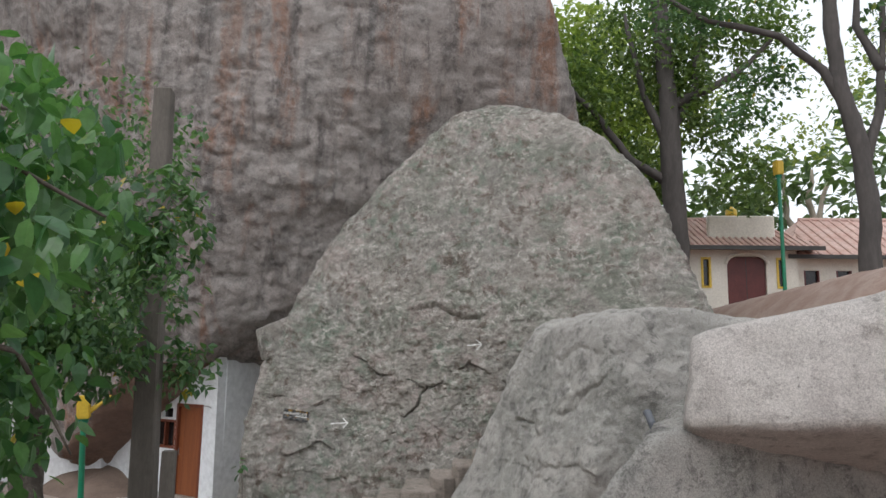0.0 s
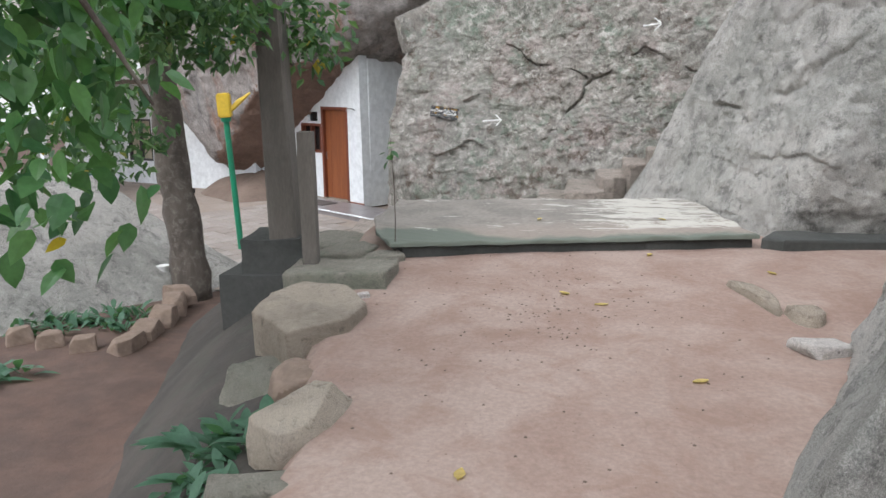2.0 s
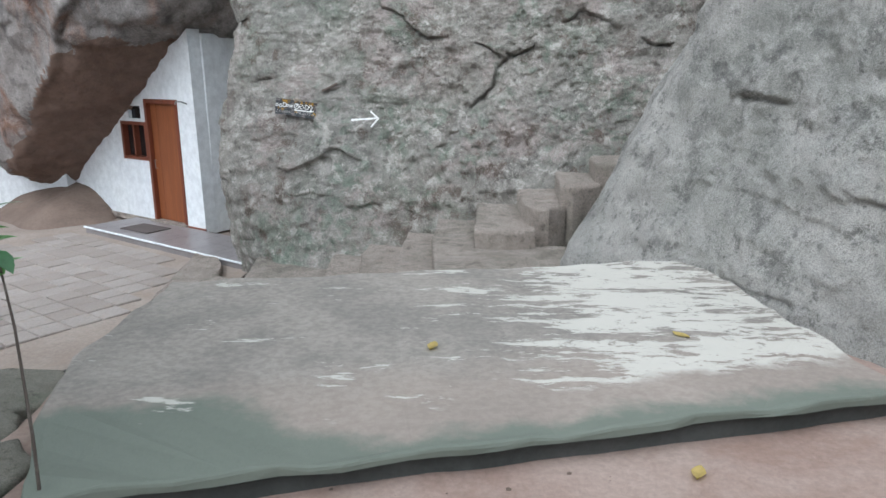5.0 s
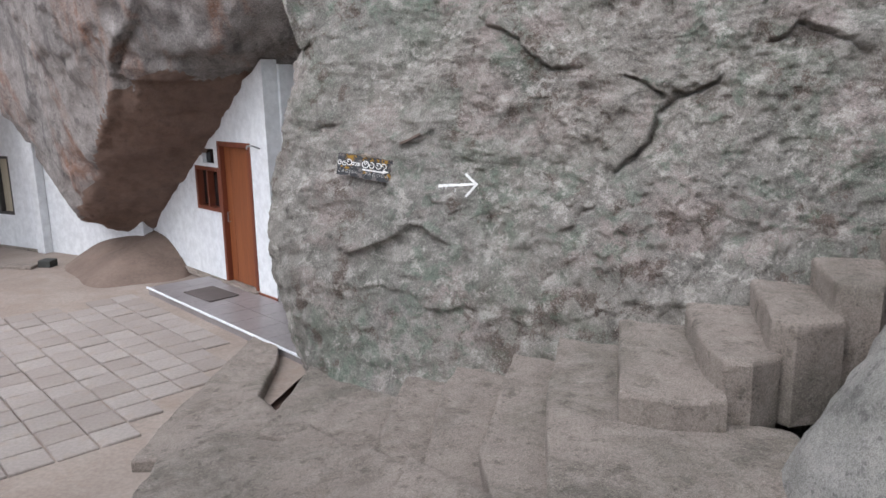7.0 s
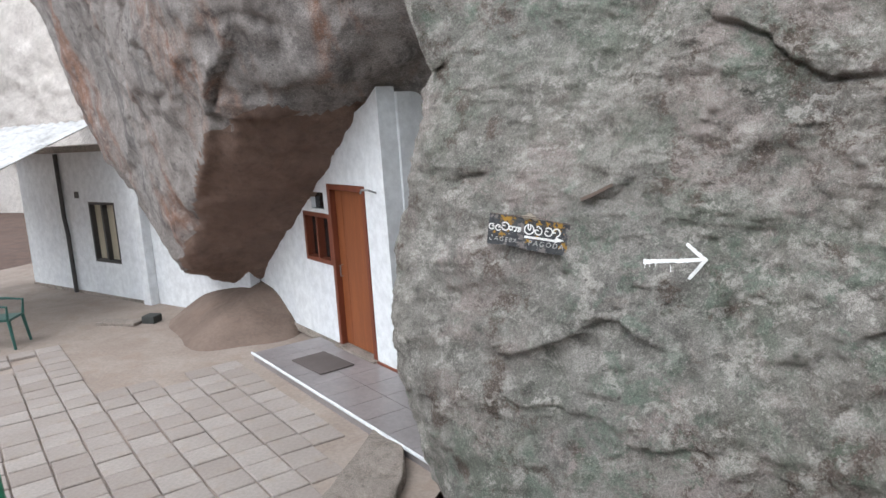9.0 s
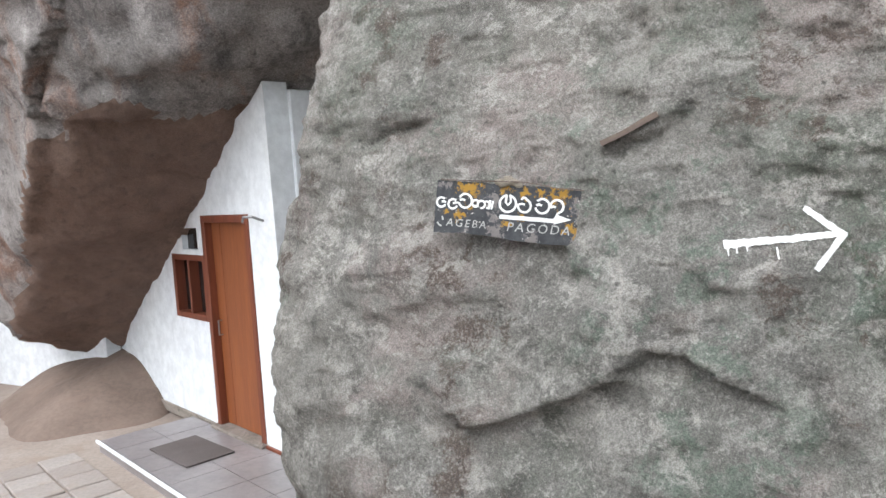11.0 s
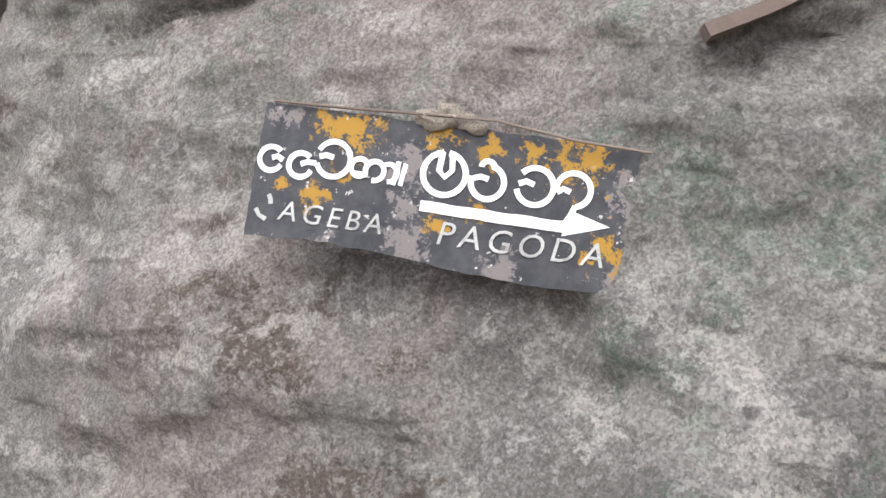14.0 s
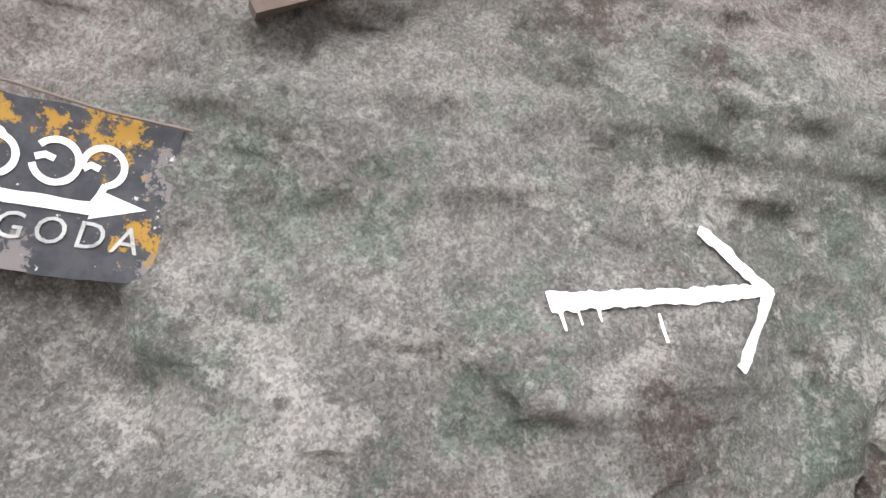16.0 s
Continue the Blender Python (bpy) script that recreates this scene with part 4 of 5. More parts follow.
for i in range(10):
    for j in range(2):
        part("tile", box(bmesh.new(), -0.53 + 0.41 * i, -0.53 + 0.41 * i + 0.403, -0.94 + 0.455 * j, -0.94 + 0.455 * j + 0.448, -1.33, -1.322), PORCH_TILE, porch)
doormat = thing("doormat", "dark brown rectangular doormat on the porch", "doormat", WALL_AT @ pose(0.5, -0.5, -1.32, 0, 0, 3))
part("mat_body", box(bmesh.new(), -0.36, 0.36, -0.22, 0.22, 0, 0.016, 0.004), MAT_DARK, doormat)

# white building across the court
annex = thing("white_building", "plain whitewashed single-storey building with a flat roof edge", "house", pose(-10.4, 19.95, 0, 0, 0, -13.5))
wall_sheet([(-4.2, -1.5), (0, -1.5), (0, 1.22), (-4.2, 1.22)], [(-1.62, -0.74, -0.78, 0.32)], 0.2, WALL_WHITE, "wall", annex)
part("side_wall", box(bmesh.new(), 0.0, 2.6, 0.12, 0.32, -1.5, 1.2, 0.008), WALL_WHITE, annex)
part("pilaster", box(bmesh.new(), -0.12, 0.1, -0.05, 0.12, -1.5, 1.22, 0.01), WALL_WHITE, annex)
part("roof_edge", box(bmesh.new(), -4.4, 2.6, -0.12, 3.2, 1.22, 1.34, 0.012), CEMENT, annex)
pane = part("window", box(bmesh.new(), -1.58, -0.78, 0.09, 0.1, -0.74, 0.28), CURTAIN, annex, "window with drawn beige curtains")
for x0, x1, z0, z1 in ((-1.62, -1.57, -0.78, 0.32), (-0.79, -0.74, -0.78, 0.32), (-1.57, -0.79, 0.27, 0.32), (-1.57, -0.79, -0.78, -0.73), (-1.21, -1.15, -0.73, 0.27)):
    part("window_frame", box(bmesh.new(), x0, x1, 0.0, 0.12, z0, z1, 0.004), FRAME_DARK, pane)
part("vent", box(bmesh.new(), -2.05, -1.9, -0.01, 0.03, 0.38, 0.5), FRAME_DARK, annex)
part("drainpipe", tube(bmesh.new(), [(-2.45, -0.06, 1.2), (-2.45, -0.06, 0.0), (-2.4, -0.06, -0.3), (-2.4, -0.06, -1.42)], [0.04] * 4, 10), FRAME_DARK, annex)
part("plinth", box(bmesh.new(), -4.2, -0.12, -0.03, -0.004, -1.5, -1.38, 0.006), CEMENT, annex)
shed = thing("shed", "open shed with a stained white sheet roof", "shed", pose(-12.4, 18.6, 0, 0, 0, -10))
bm = bmesh.new()
for k in range(29):
    x = -3.0 + 4.4 * k / 28
    for y, z in ((-1.9, 0.42), (1.5, 1.75)):
        bm.verts.new((x, y, z + 0.02 * (-1) ** k))
bm.verts.ensure_lookup_table()
for k in range(28):
    bm.faces.new([bm.verts[i] for i in (2 * k, 2 * k + 2, 2 * k + 3, 2 * k + 1)])
made = bmesh.ops.extrude_face_region(bm, geom=bm.faces[:])
bmesh.ops.translate(bm, verts=[v for v in made["geom"] if isinstance(v, bmesh.types.BMVert)], vec=(0, 0, -0.012))
part("roof", bm, ROOF_SHEET, shed)
for x, y, h in ((1.25, -1.75, 0.42), (-2.8, -1.75, 0.42), (-2.8, 1.3, 1.6)):
    part("post", box(bmesh.new(), x - 0.06, x + 0.06, y - 0.06, y + 0.06, -1.45, h, 0.006), WALL_WHITE, shed)


def plastic_chair(m):
    c = thing("plastic_chair", "dark green moulded plastic armchair in the courtyard", "chair", m)
    part("seat", box(bmesh.new(), -0.22, 0.22, -0.22, 0.22, 0.4, 0.43, 0.012, 2), PLASTIC_GREEN, c)
    for x in (-0.22, 0.22):
        part("leg", tube(bmesh.new(), [(x, -0.2, 0.42), (x * 1.15, -0.25, 0.0)], [0.026, 0.02], 8), PLASTIC_GREEN, c)
        part("leg", tube(bmesh.new(), [(x, 0.2, 0.42), (x * 1.15, 0.27, 0.0)], [0.026, 0.02], 8), PLASTIC_GREEN, c)
        part("armrest", tube(bmesh.new(), [(x * 1.12, -0.2, 0.42), (x * 1.18, -0.22, 0.62), (x * 1.18, 0.0, 0.65), (x * 1.1, 0.22, 0.66)], [0.02] * 4, 8), PLASTIC_GREEN, c)
    for k in range(5):
        x = -0.16 + 0.08 * k
        part("back_slat", tube(bmesh.new(), [(x, 0.21, 0.42), (x * 1.05, 0.26, 0.62), (x * 1.05, 0.3, 0.82)], [0.022] * 3, 6), PLASTIC_GREEN, c)
    part("top_rail", tube(bmesh.new(), [(-0.22, 0.28, 0.74), (-0.12, 0.31, 0.86), (0.12, 0.31, 0.86), (0.22, 0.28, 0.74)], [0.025] * 4, 8), PLASTIC_GREEN, c)
    return c


plastic_chair(pose(-10.75, 17.5, -1.43, 0, 0, 120))
cover = thing("drain_cover", "broken cement cover slabs over a drain", "drain cover", pose(-9.75, 18.85, -1.44, 0, 0, 10))
part("slab", box(bmesh.new(), -0.5, 0.18, -0.14, 0.12, 0, 0.06, 0.01, rough=0.006), CEMENT, cover)
part("slab", box(bmesh.new(), 0.2, 0.42, 0.02, 0.24, 0.0, 0.12, 0.01, rough=0.006), CEMENT_DARK, cover)

# ---- posts and lamps ----
post = thing("concrete_post", "tall weathered square concrete post on a cement footing", "post", pose(-1.76, 8.0, -0.1, 0, -1.2, 8))
bm = box(bmesh.new(), -0.105, 0.105, -0.1, 0.1, 0.1, 4.4, 0.018)
for v in bm.verts:
    v.co.x *= 1.06 - 0.06 * v.co.z
    v.co.y *= 1.06 - 0.06 * v.co.z
part("shaft", bm, POST_CEMENT, post)
part("footing", box(bmesh.new(), -0.5, 0.12, -0.2, 0.42, -1.2, -0.12, cuts=5, rough=0.014), CEMENT_DARK, post, "blackened cement footing block")
part("plinth", box(bmesh.new(), -0.33, 0.16, -0.14, 0.36, -0.12, 0.16, cuts=5, rough=0.014, seed=3), CEMENT_DARK, post)
short = thing("concrete_post", "short broken concrete post beside the footing", "post", pose(-1.43, 7.7, 0, 0, 0, 8))
part("shaft", box(bmesh.new(), -0.055, 0.055, -0.05, 0.05, -0.6, 0.9, cuts=6, rough=0.008, seed=6), POST_CEMENT, short)


def garden_lamp(m, height, label):
    g = thing("lamp_post", label, "lamp post", m)
    part("pole", tube(bmesh.new(), [(0, 0, -0.1), (0, 0, height)], [0.05, 0.045], 14), PAINT_GREEN, g)
    part("collar", tube(bmesh.new(), [(0, 0, height - 0.02), (0, 0, height + 0.05)], [0.07, 0.09], 14), PAINT_GREEN, g)
    part("lamp_head", box(bmesh.new(), -0.1, 0.1, -0.1, 0.1, height + 0.05, height + 0.42, 0.02, 2), PAINT_YELLOW, g, "yellow lamp housing")
    return g


lamp = garden_lamp(pose(-5.12, 13.45, -1.43, 2, -2.5, 20), 2.1, "green pole lamp with a yellow flower-shaped head")
part("petal", tube(bmesh.new(), [(0.03, 0, 2.2), (0.2, 0.05, 2.36), (0.4, 0.08, 2.5)], [0.03, 0.045, 0.015], 6), PAINT_YELLOW, lamp)
garden_lamp(pose(9.02, 20, 3.2, 0, 0, 12), 3.4, "green pole lamp with a yellow head before the house")

# ---- cement bank below the path edge ----
def bank_verts(rows=60, cols=18):
    """A sloping rendered face from under the edge stones down to the low ground."""
    y = np.linspace(4.2, 9.6, rows)
    top = np.stack([path_edge(y) - 0.2, y + 0.05, np.interp(y, [4.2, 6, 8.5], [-0.4, -0.36, -0.24])], 1)
    foot = np.stack([np.interp(y, [4.2, 6.1, 6.75, 7.9, 9.4], [-1.4, -2.12, -2.48, -2.95, -3.55]), y, np.interp(y, [4.2, 8.5], [-1.12, -1.27])], 1)
    t = np.linspace(0, 1, cols)[None, :, None]
    v = (top[:, None] * (1 - t) + foot[:, None] * t).reshape(-1, 3)
    v[:, 2] += 0.14 * np.sin(np.pi * t.repeat(rows, 0).ravel()) + 0.018 * fbm(v, 1.8, 4, 33)
    v[:, 2] = np.maximum(v[:, 2], ground_height(v[:, 0], v[:, 1]) + 0.012 - 0.1 * (t.repeat(rows, 0).ravel() > 0.97))
    return v, rows, cols


v, rows, cols = bank_verts()
k = (np.arange(rows - 1)[:, None] * cols + np.arange(cols - 1)[None]).ravel()
bank = link_mesh("retaining_bank", v, np.stack([k, k + cols, k + cols + 1, k + 1], 1).tolist(), BANK, smooth=True)
tagged(bank, "dark mossy cement bank sloping down from the path", "bank", kind="structure")

# ---- kerb and pipe by the middle boulder ----
kerb = thing("dark_kerb", "low black cement kerb at the foot of the boulder", "kerb", pose(0, 0, 0))
part("strip", rough_slab([(1.96, 9.1), (2.12, 9.02), (3.3, 9.3), (3.25, 9.6), (2.1, 9.4)], -0.4, -0.03, 41, 0.05, 0.01, 0.02), CEMENT_DARK, kerb)
pipe = thing("pipe", "grey plastic pipe bent down over the rock", "pipe", pose(0, 0, 0))
part("tube", tube(bmesh.new(), [(3.04, 9.3, 1.2), (3.02, 9.16, 1.21), (3.04, 9.1, 1.12), (3.12, 9.06, 0.85), (3.2, 9.03, 0.55), (3.25, 9.05, 0.2)], [0.04] * 6, 12), PIPE_GREY, pipe)

# ---- signs and painted arrows on the boulder ----
bpy.context.view_layer.update()


def rock_face(x, z, ob=sign_boulder):
    """Depth of the boulder's face at x, z, met from the path side."""
    here = Vector((x, 12.6, z)) - ob.location
    hit, place, normal, _ = ob.ray_cast(here, Vector((0, 1, 0)))
    return place.y + ob.location.y if hit else 14.6


def paint_strokes(name, label, strokes, parent=None, seed=5):
    """Brush strokes laid on the rock's face: each from (x, z) to (x, z) with a width, ragged at the rim."""
    rnd = random.Random(seed)
    mark = thing(name, label, "painted arrow", pose(0, 0, 0))
    for (x0, z0), (x1, z1), w0, w1 in strokes:
        verts, faces = [], []
        along = Vector((x1 - x0, z1 - z0))
        side = Vector((-along.y, along.x)).normalized()
        n = max(6, int(along.length / 0.006))
        for i in range(n + 1):
            w = 0.37 * (w0 + (w1 - w0) * i / n)
            a, b = w * rnd.uniform(0.78, 1.15), w * rnd.uniform(0.78, 1.15)
            for k in range(5):
                p = Vector((x0, z0)) + along * (i / n) + side * (-a + (a + b) * k / 4)
                verts.append((p.x, rock_face(p.x, p.y) - 0.004, p.y))
        for i in range(n):
            for k in range(4):
                q = 5 * i + k
                faces.append((q, q + 5, q + 6, q + 1))
        link_mesh("stroke", verts, faces, PAINT_WHITE, mark, smooth=True)
    return mark


paint_strokes("painted_arrow", "white brushed arrow painted on the boulder", [
    ((-1.295, 0.632), (-1.0, 0.652), 0.03, 0.022), ((-0.99, 0.645), (-1.085, 0.725), 0.028, 0.022), ((-0.99, 0.655), (-1.07, 0.56), 0.026, 0.022),
    ((-1.285, 0.63), (-1.285, 0.602), 0.007, 0.004), ((-1.262, 0.63), (-1.262, 0.608), 0.006, 0.004), ((-1.235, 0.63), (-1.235, 0.612), 0.007, 0.004), ((-1.16, 0.622), (-1.158, 0.59), 0.005, 0.006)])
paint_strokes("painted_arrow", "small white arrow painted higher on the boulder", [
    ((1.09, 2.02), (1.33, 2.045), 0.03, 0.025), ((1.34, 2.05), (1.24, 2.12), 0.03, 0.02), ((1.34, 2.04), (1.25, 1.95), 0.03, 0.02)], seed=6)

# the tin sign: its own frame has x along the board, z up it and y into the rock
board_x = Vector((0.466, -0.039, -0.058)).normalized()
board_z = (Vector((0.031, 0.011, 0.166)) - board_x * board_x.dot(Vector((0.031, 0.011, 0.166)))).normalized()
board_y = board_z.cross(board_x)
W, H = 0.474, 0.174
corner = Vector((-2.158, 14.56, 0.868)) - board_z * H
gaps = []
for u in (0.03, 0.16, 0.3, 0.45):
    for v in (0.02, 0.1, 0.17):
        p = corner + board_x * u + board_z * v
        gaps.append(rock_face(p.x, p.z) - p.y)
corner = corner + Vector((0, min(gaps) - 0.012, 0))
BOARD = Matrix.Translation(corner + Vector((-0.004, 0, 0.0))) @ Matrix((board_x, board_y, board_z)).transposed().to_4x4()


def sheet_bend(u, v):
    return -0.006 * math.sin(u * 9 + 0.6) * (1 - v / H * 0.6) - 0.004 * math.sin(u * 31 + v * 20) * (1 - v / H)


sign = thing("sign_board", "bent black tin signboard with white letters and ochre paint remnants", "sign", BOARD)
cols, rows = 60, 22
verts = []
for back in (0, 1):
    for j in range(rows + 1):
        for i in range(cols + 1):
            u, v = W * i / cols, H * j / rows
            if j == 0:
                v += 0.004 * noise.noise(Vector((u * 40, 3, 0))) + 0.006 * math.sin(u * 13)
            if j == rows:
                v += 0.003 * noise.noise(Vector((u * 30, 7, 0)))
            if i in (0, cols):
                u += 0.004 * noise.noise(Vector((v * 50, 9, i)))
            verts.append((u, sheet_bend(u, v) + 0.003 * back, v))
n = (cols + 1) * (rows + 1)
faces = []
for j in range(rows):
    for i in range(cols):
        q = j * (cols + 1) + i
        faces += [(q, q + 1, q + cols + 2, q + cols + 1), (n + q, n + q + cols + 1, n + q + cols + 2, n + q + 1)]
for i in range(cols):
    q = rows * (cols + 1) + i
    faces += [(i, n + i, n + i + 1, i + 1), (q, q + 1, n + q + 1, n + q)]
for j in range(rows):
    q, r = j * (cols + 1), j * (cols + 1) + cols
    faces += [(q, q + cols + 1, n + q + cols + 1, n + q), (r, n + r, n + r + cols + 1, r + cols + 1)]
link_mesh("panel", verts, faces, SIGN_BLACK, sign, smooth=False)


def stroke_mesh(name, paths, width, mat, label="", lift=0.0015):
    """Painted strokes on the board: ribbons along curved paths, in the board's own frame."""
    verts, faces = [], []
    for path in paths:
        start = len(verts)
        for i, p in enumerate(path):
            a, b = Vector(path[max(i - 1, 0)]), Vector(path[min(i + 1, len(path) - 1)])
            side = Vector((-(b - a).y, (b - a).x)).normalized()
            w = width * (0.5 + 0.06 * noise.noise(Vector((p[0] * 90, p[1] * 90, 1))))
            for s in (-w, w):
                q = Vector(p) + side * s
                verts.append((q.x, sheet_bend(q.x, q.y) - lift, q.y))
        for i in range(len(path) - 1):
            q = start + 2 * i
            faces.append((q, q + 1, q + 3, q + 2))
    ob = link_mesh(name, verts, faces, mat, sign)
    if label:
        ob["label"] = label
    return ob


def arc(cx, cy, r, a, b, squash=1.0, n=22):
    """Points round a ring, from angle a to b in degrees, anticlockwise from the right."""
    return [(cx + r * math.cos(radians(a + (b - a) * i / n)), cy + squash * r * math.sin(radians(a + (b - a) * i / n))) for i in range(n + 1)]


Y1 = 0.11
stroke_mesh("letter", [arc(0.02, Y1 - 0.008, 0.0155, 45, 335), [(0.021, Y1 - 0.007), (0.028, Y1 - 0.004), (0.036, Y1 - 0.008)]], 0.0072, PAINT_WHITE)
stroke_mesh("letter", [arc(0.06, Y1 - 0.011, 0.0155, 45, 340), [(0.06, Y1 - 0.01), (0.068, Y1 - 0.006), (0.08, Y1 - 0.006)]], 0.0072, PAINT_WHITE)
stroke_mesh("letter", [arc(0.102, Y1 + 0.002, 0.0225, 200, 515), [(0.083, Y1 + 0.003), (0.092, Y1 + 0.006), (0.102, Y1 + 0.004)]], 0.0072, PAINT_WHITE)
stroke_mesh("letter", [arc(0.138, Y1 - 0.004, 0.011, 20, 330), arc(0.158, Y1 - 0.006, 0.012, -100, 190), [(0.128, Y1 - 0.012), (0.15, Y1 - 0.012)]], 0.0068, PAINT_WHITE)
stroke_mesh("letter", [arc(0.176, Y1 - 0.006, 0.011, -90, 150), [(0.187, Y1 + 0.01), (0.184, Y1 - 0.02)], [(0.196, Y1 + 0.008), (0.193, Y1 - 0.02)]], 0.0062, PAINT_WHITE)
stroke_mesh("letter", [arc(0.245, Y1 + 0.003, 0.0265, 100, 445), [(0.239, Y1 + 0.03), (0.238, Y1 + 0.006), (0.246, Y1 - 0.001), (0.254, Y1 + 0.008), (0.252, Y1 + 0.026)]], 0.0075, PAINT_WHITE)
stroke_mesh("letter", [arc(0.299, Y1, 0.0205, 165, 440), arc(0.297, Y1 + 0.018, 0.008, 20, 180), [(0.281, Y1 + 0.003), (0.29, Y1 + 0.006), (0.3, Y1 + 0.004)]], 0.0072, PAINT_WHITE)
stroke_mesh("letter", [arc(0.357, Y1 + 0.003, 0.0225, 195, 500), [(0.337, Y1 + 0.004), (0.346, Y1 + 0.008), (0.356, Y1 + 0.005)]], 0.0072, PAINT_WHITE)
stroke_mesh("letter", [arc(0.403, Y1 + 0.005, 0.0205, -75, 195), [(0.384, Y1 + 0.0), (0.391, Y1 + 0.005), (0.4, Y1 + 0.002)], [(0.408, Y1 - 0.014), (0.404, Y1 - 0.026), (0.399, Y1 - 0.036)]], 0.0072, PAINT_WHITE)
stroke_mesh("arrow_shaft", [[(0.222 + 0.182 * i / 20, 0.0695 + 0.0004 * math.sin(i)) for i in range(21)]], 0.0135, PAINT_WHITE)
head = [(0.397, 0.058), (0.404, 0.09), (0.452, 0.077)]
link_mesh("arrow_head", [(u, sheet_bend(u, v) - 0.0017, v) for u, v in head], [(0, 1, 2)], PAINT_WHITE, sign)
stroke_mesh("worn_letter", [[(0.026, 0.056), (0.03, 0.05), (0.031, 0.044)], [(0.012, 0.036), (0.018, 0.028), (0.028, 0.024)]], 0.006, PAINT_FADED)


def lettering(text, size, at, turn=0.0, slant=0.15):
    """A word on the board in the built-in font, painted thinly by hand."""
    cu = bpy.data.curves.new("word", "FONT")
    cu.body, cu.size, cu.shear, cu.space_character, cu.resolution_u = text, size, slant, 1.32, 3
    ob = new("word", cu)
    bpy.context.view_layer.update()
    me = bpy.data.meshes.new_from_object(ob.evaluated_get(bpy.context.evaluated_depsgraph_get()))
    bpy.data.objects.remove(ob)
    for v in me.vertices:
        u, w = at[0] + v.co.x, at[1] + v.co.y + v.co.x * math.tan(radians(turn))
        v.co = (u, sheet_bend(u, w) - 0.0016, w)
    me.materials.clear()
    me.materials.append(PAINT_FADED)
    ob = new("word", me)
    ob.parent = sign
    return ob


lettering("AGEBA", 0.036, (0.043, 0.026), 0.5)
lettering("PAGODA", 0.041, (0.247, 0.026), 0.6)

wire = thing("wire", "thin rusty wire and lump of cement holding the sign", "wire", BOARD)
part("strand", tube(bmesh.new(), [(0.012, -0.006, H + 0.002), (0.12, -0.008, H + 0.004), (0.22, -0.01, H + 0.008), (0.3, -0.012, H + 0.01), (0.4, -0.01, H - 0.002), (0.485, -0.006, H - 0.004)], [0.0018] * 6, 6), RUST, wire)
for k, (x, z, r) in enumerate([(0.222, H + 0.004, 0.016), (0.248, H + 0.009, 0.015), (0.27, H + 0.002, 0.012), (0.24, H + 0.02, 0.01)]):
    bm = bmesh.new()
    bmesh.ops.create_icosphere(bm, subdivisions=3, radius=r)
    for v in bm.verts:
        v.co = Vector((1.5 * v.co.x, 0.7 * v.co.y, 0.8 * v.co.z)) * (1 + 0.5 * noise.noise(v.co * 90 + Vector((k, 0, 0))) + 0.25 * noise.noise(v.co * 260))
        v.co += Vector((x, 0.0, z))
    part("lump", bm, STONE_PALE, wire, smooth=True)
y_bar = rock_face(-1.545, 0.98)
bar = thing("iron_bar", "rusty flat iron bar jutting from the rock", "bar", pose(-1.545, y_bar - 0.008, 0.982, 0, -24, 0))
part("flat", box(bmesh.new(), -0.095, 0.095, -0.016, 0.016, -0.009, 0.009, cuts=8, rough=0.009), RUST, bar)

# ---- house beyond the boulders ----
villa = thing("house", "cream house with pink tiled hip roof and arched maroon door", "house", pose(9.4, 30, 0, 0, 0, 0))
wall_sheet([(-0.3, 3.0), (4.3, 3.0), (4.3, 6.3), (-0.3, 6.3)], [(1.62, 3.12, 3.0, 6.05), (0.62, 1.0, 4.8, 6.0), (3.5, 3.85, 4.8, 6.0)], 0.25, WALL_CREAM, "wall", villa)
part("side_wall", box(bmesh.new(), -0.3, -0.05, 0.25, 6, 3.0, 6.3), WALL_CREAM, villa)
part("side_wall", box(bmesh.new(), 4.05, 4.3, 0.25, 6, 3.0, 6.3), WALL_CREAM, villa)
gate = part("door", box(bmesh.new(), 1.64, 3.1, 0.08, 0.16, 3.0, 6.03, 0.01), MAROON, villa, "maroon double door")
part("door_joint", box(bmesh.new(), 2.36, 2.38, 0.07, 0.08, 3.0, 6.0), FRAME_DARK, gate)
part("arch", tube(bmesh.new(), [(2.37 + 0.8 * math.cos(radians(a)), -0.03, 5.75 + 0.42 * math.sin(radians(a))) for a in range(0, 181, 15)], [0.07] * 13, 8), WALL_CREAM, villa)
for x0, x1 in ((0.62, 1.0), (3.5, 3.85)):
    w = part("window", box(bmesh.new(), x0 + 0.08, x1 - 0.08, 0.1, 0.12, 4.88, 5.92), GLASS_DARK, villa)
    for a, b, c, d in ((x0, x0 + 0.08, 4.8, 6.0), (x1 - 0.08, x1, 4.8, 6.0), (x0 + 0.08, x1 - 0.08, 4.8, 4.88), (x0 + 0.08, x1 - 0.08, 5.92, 6.0)):
        part("window_frame", box(bmesh.new(), a, b, -0.04, 0.14, c, d), PAINT_YELLOW, w)


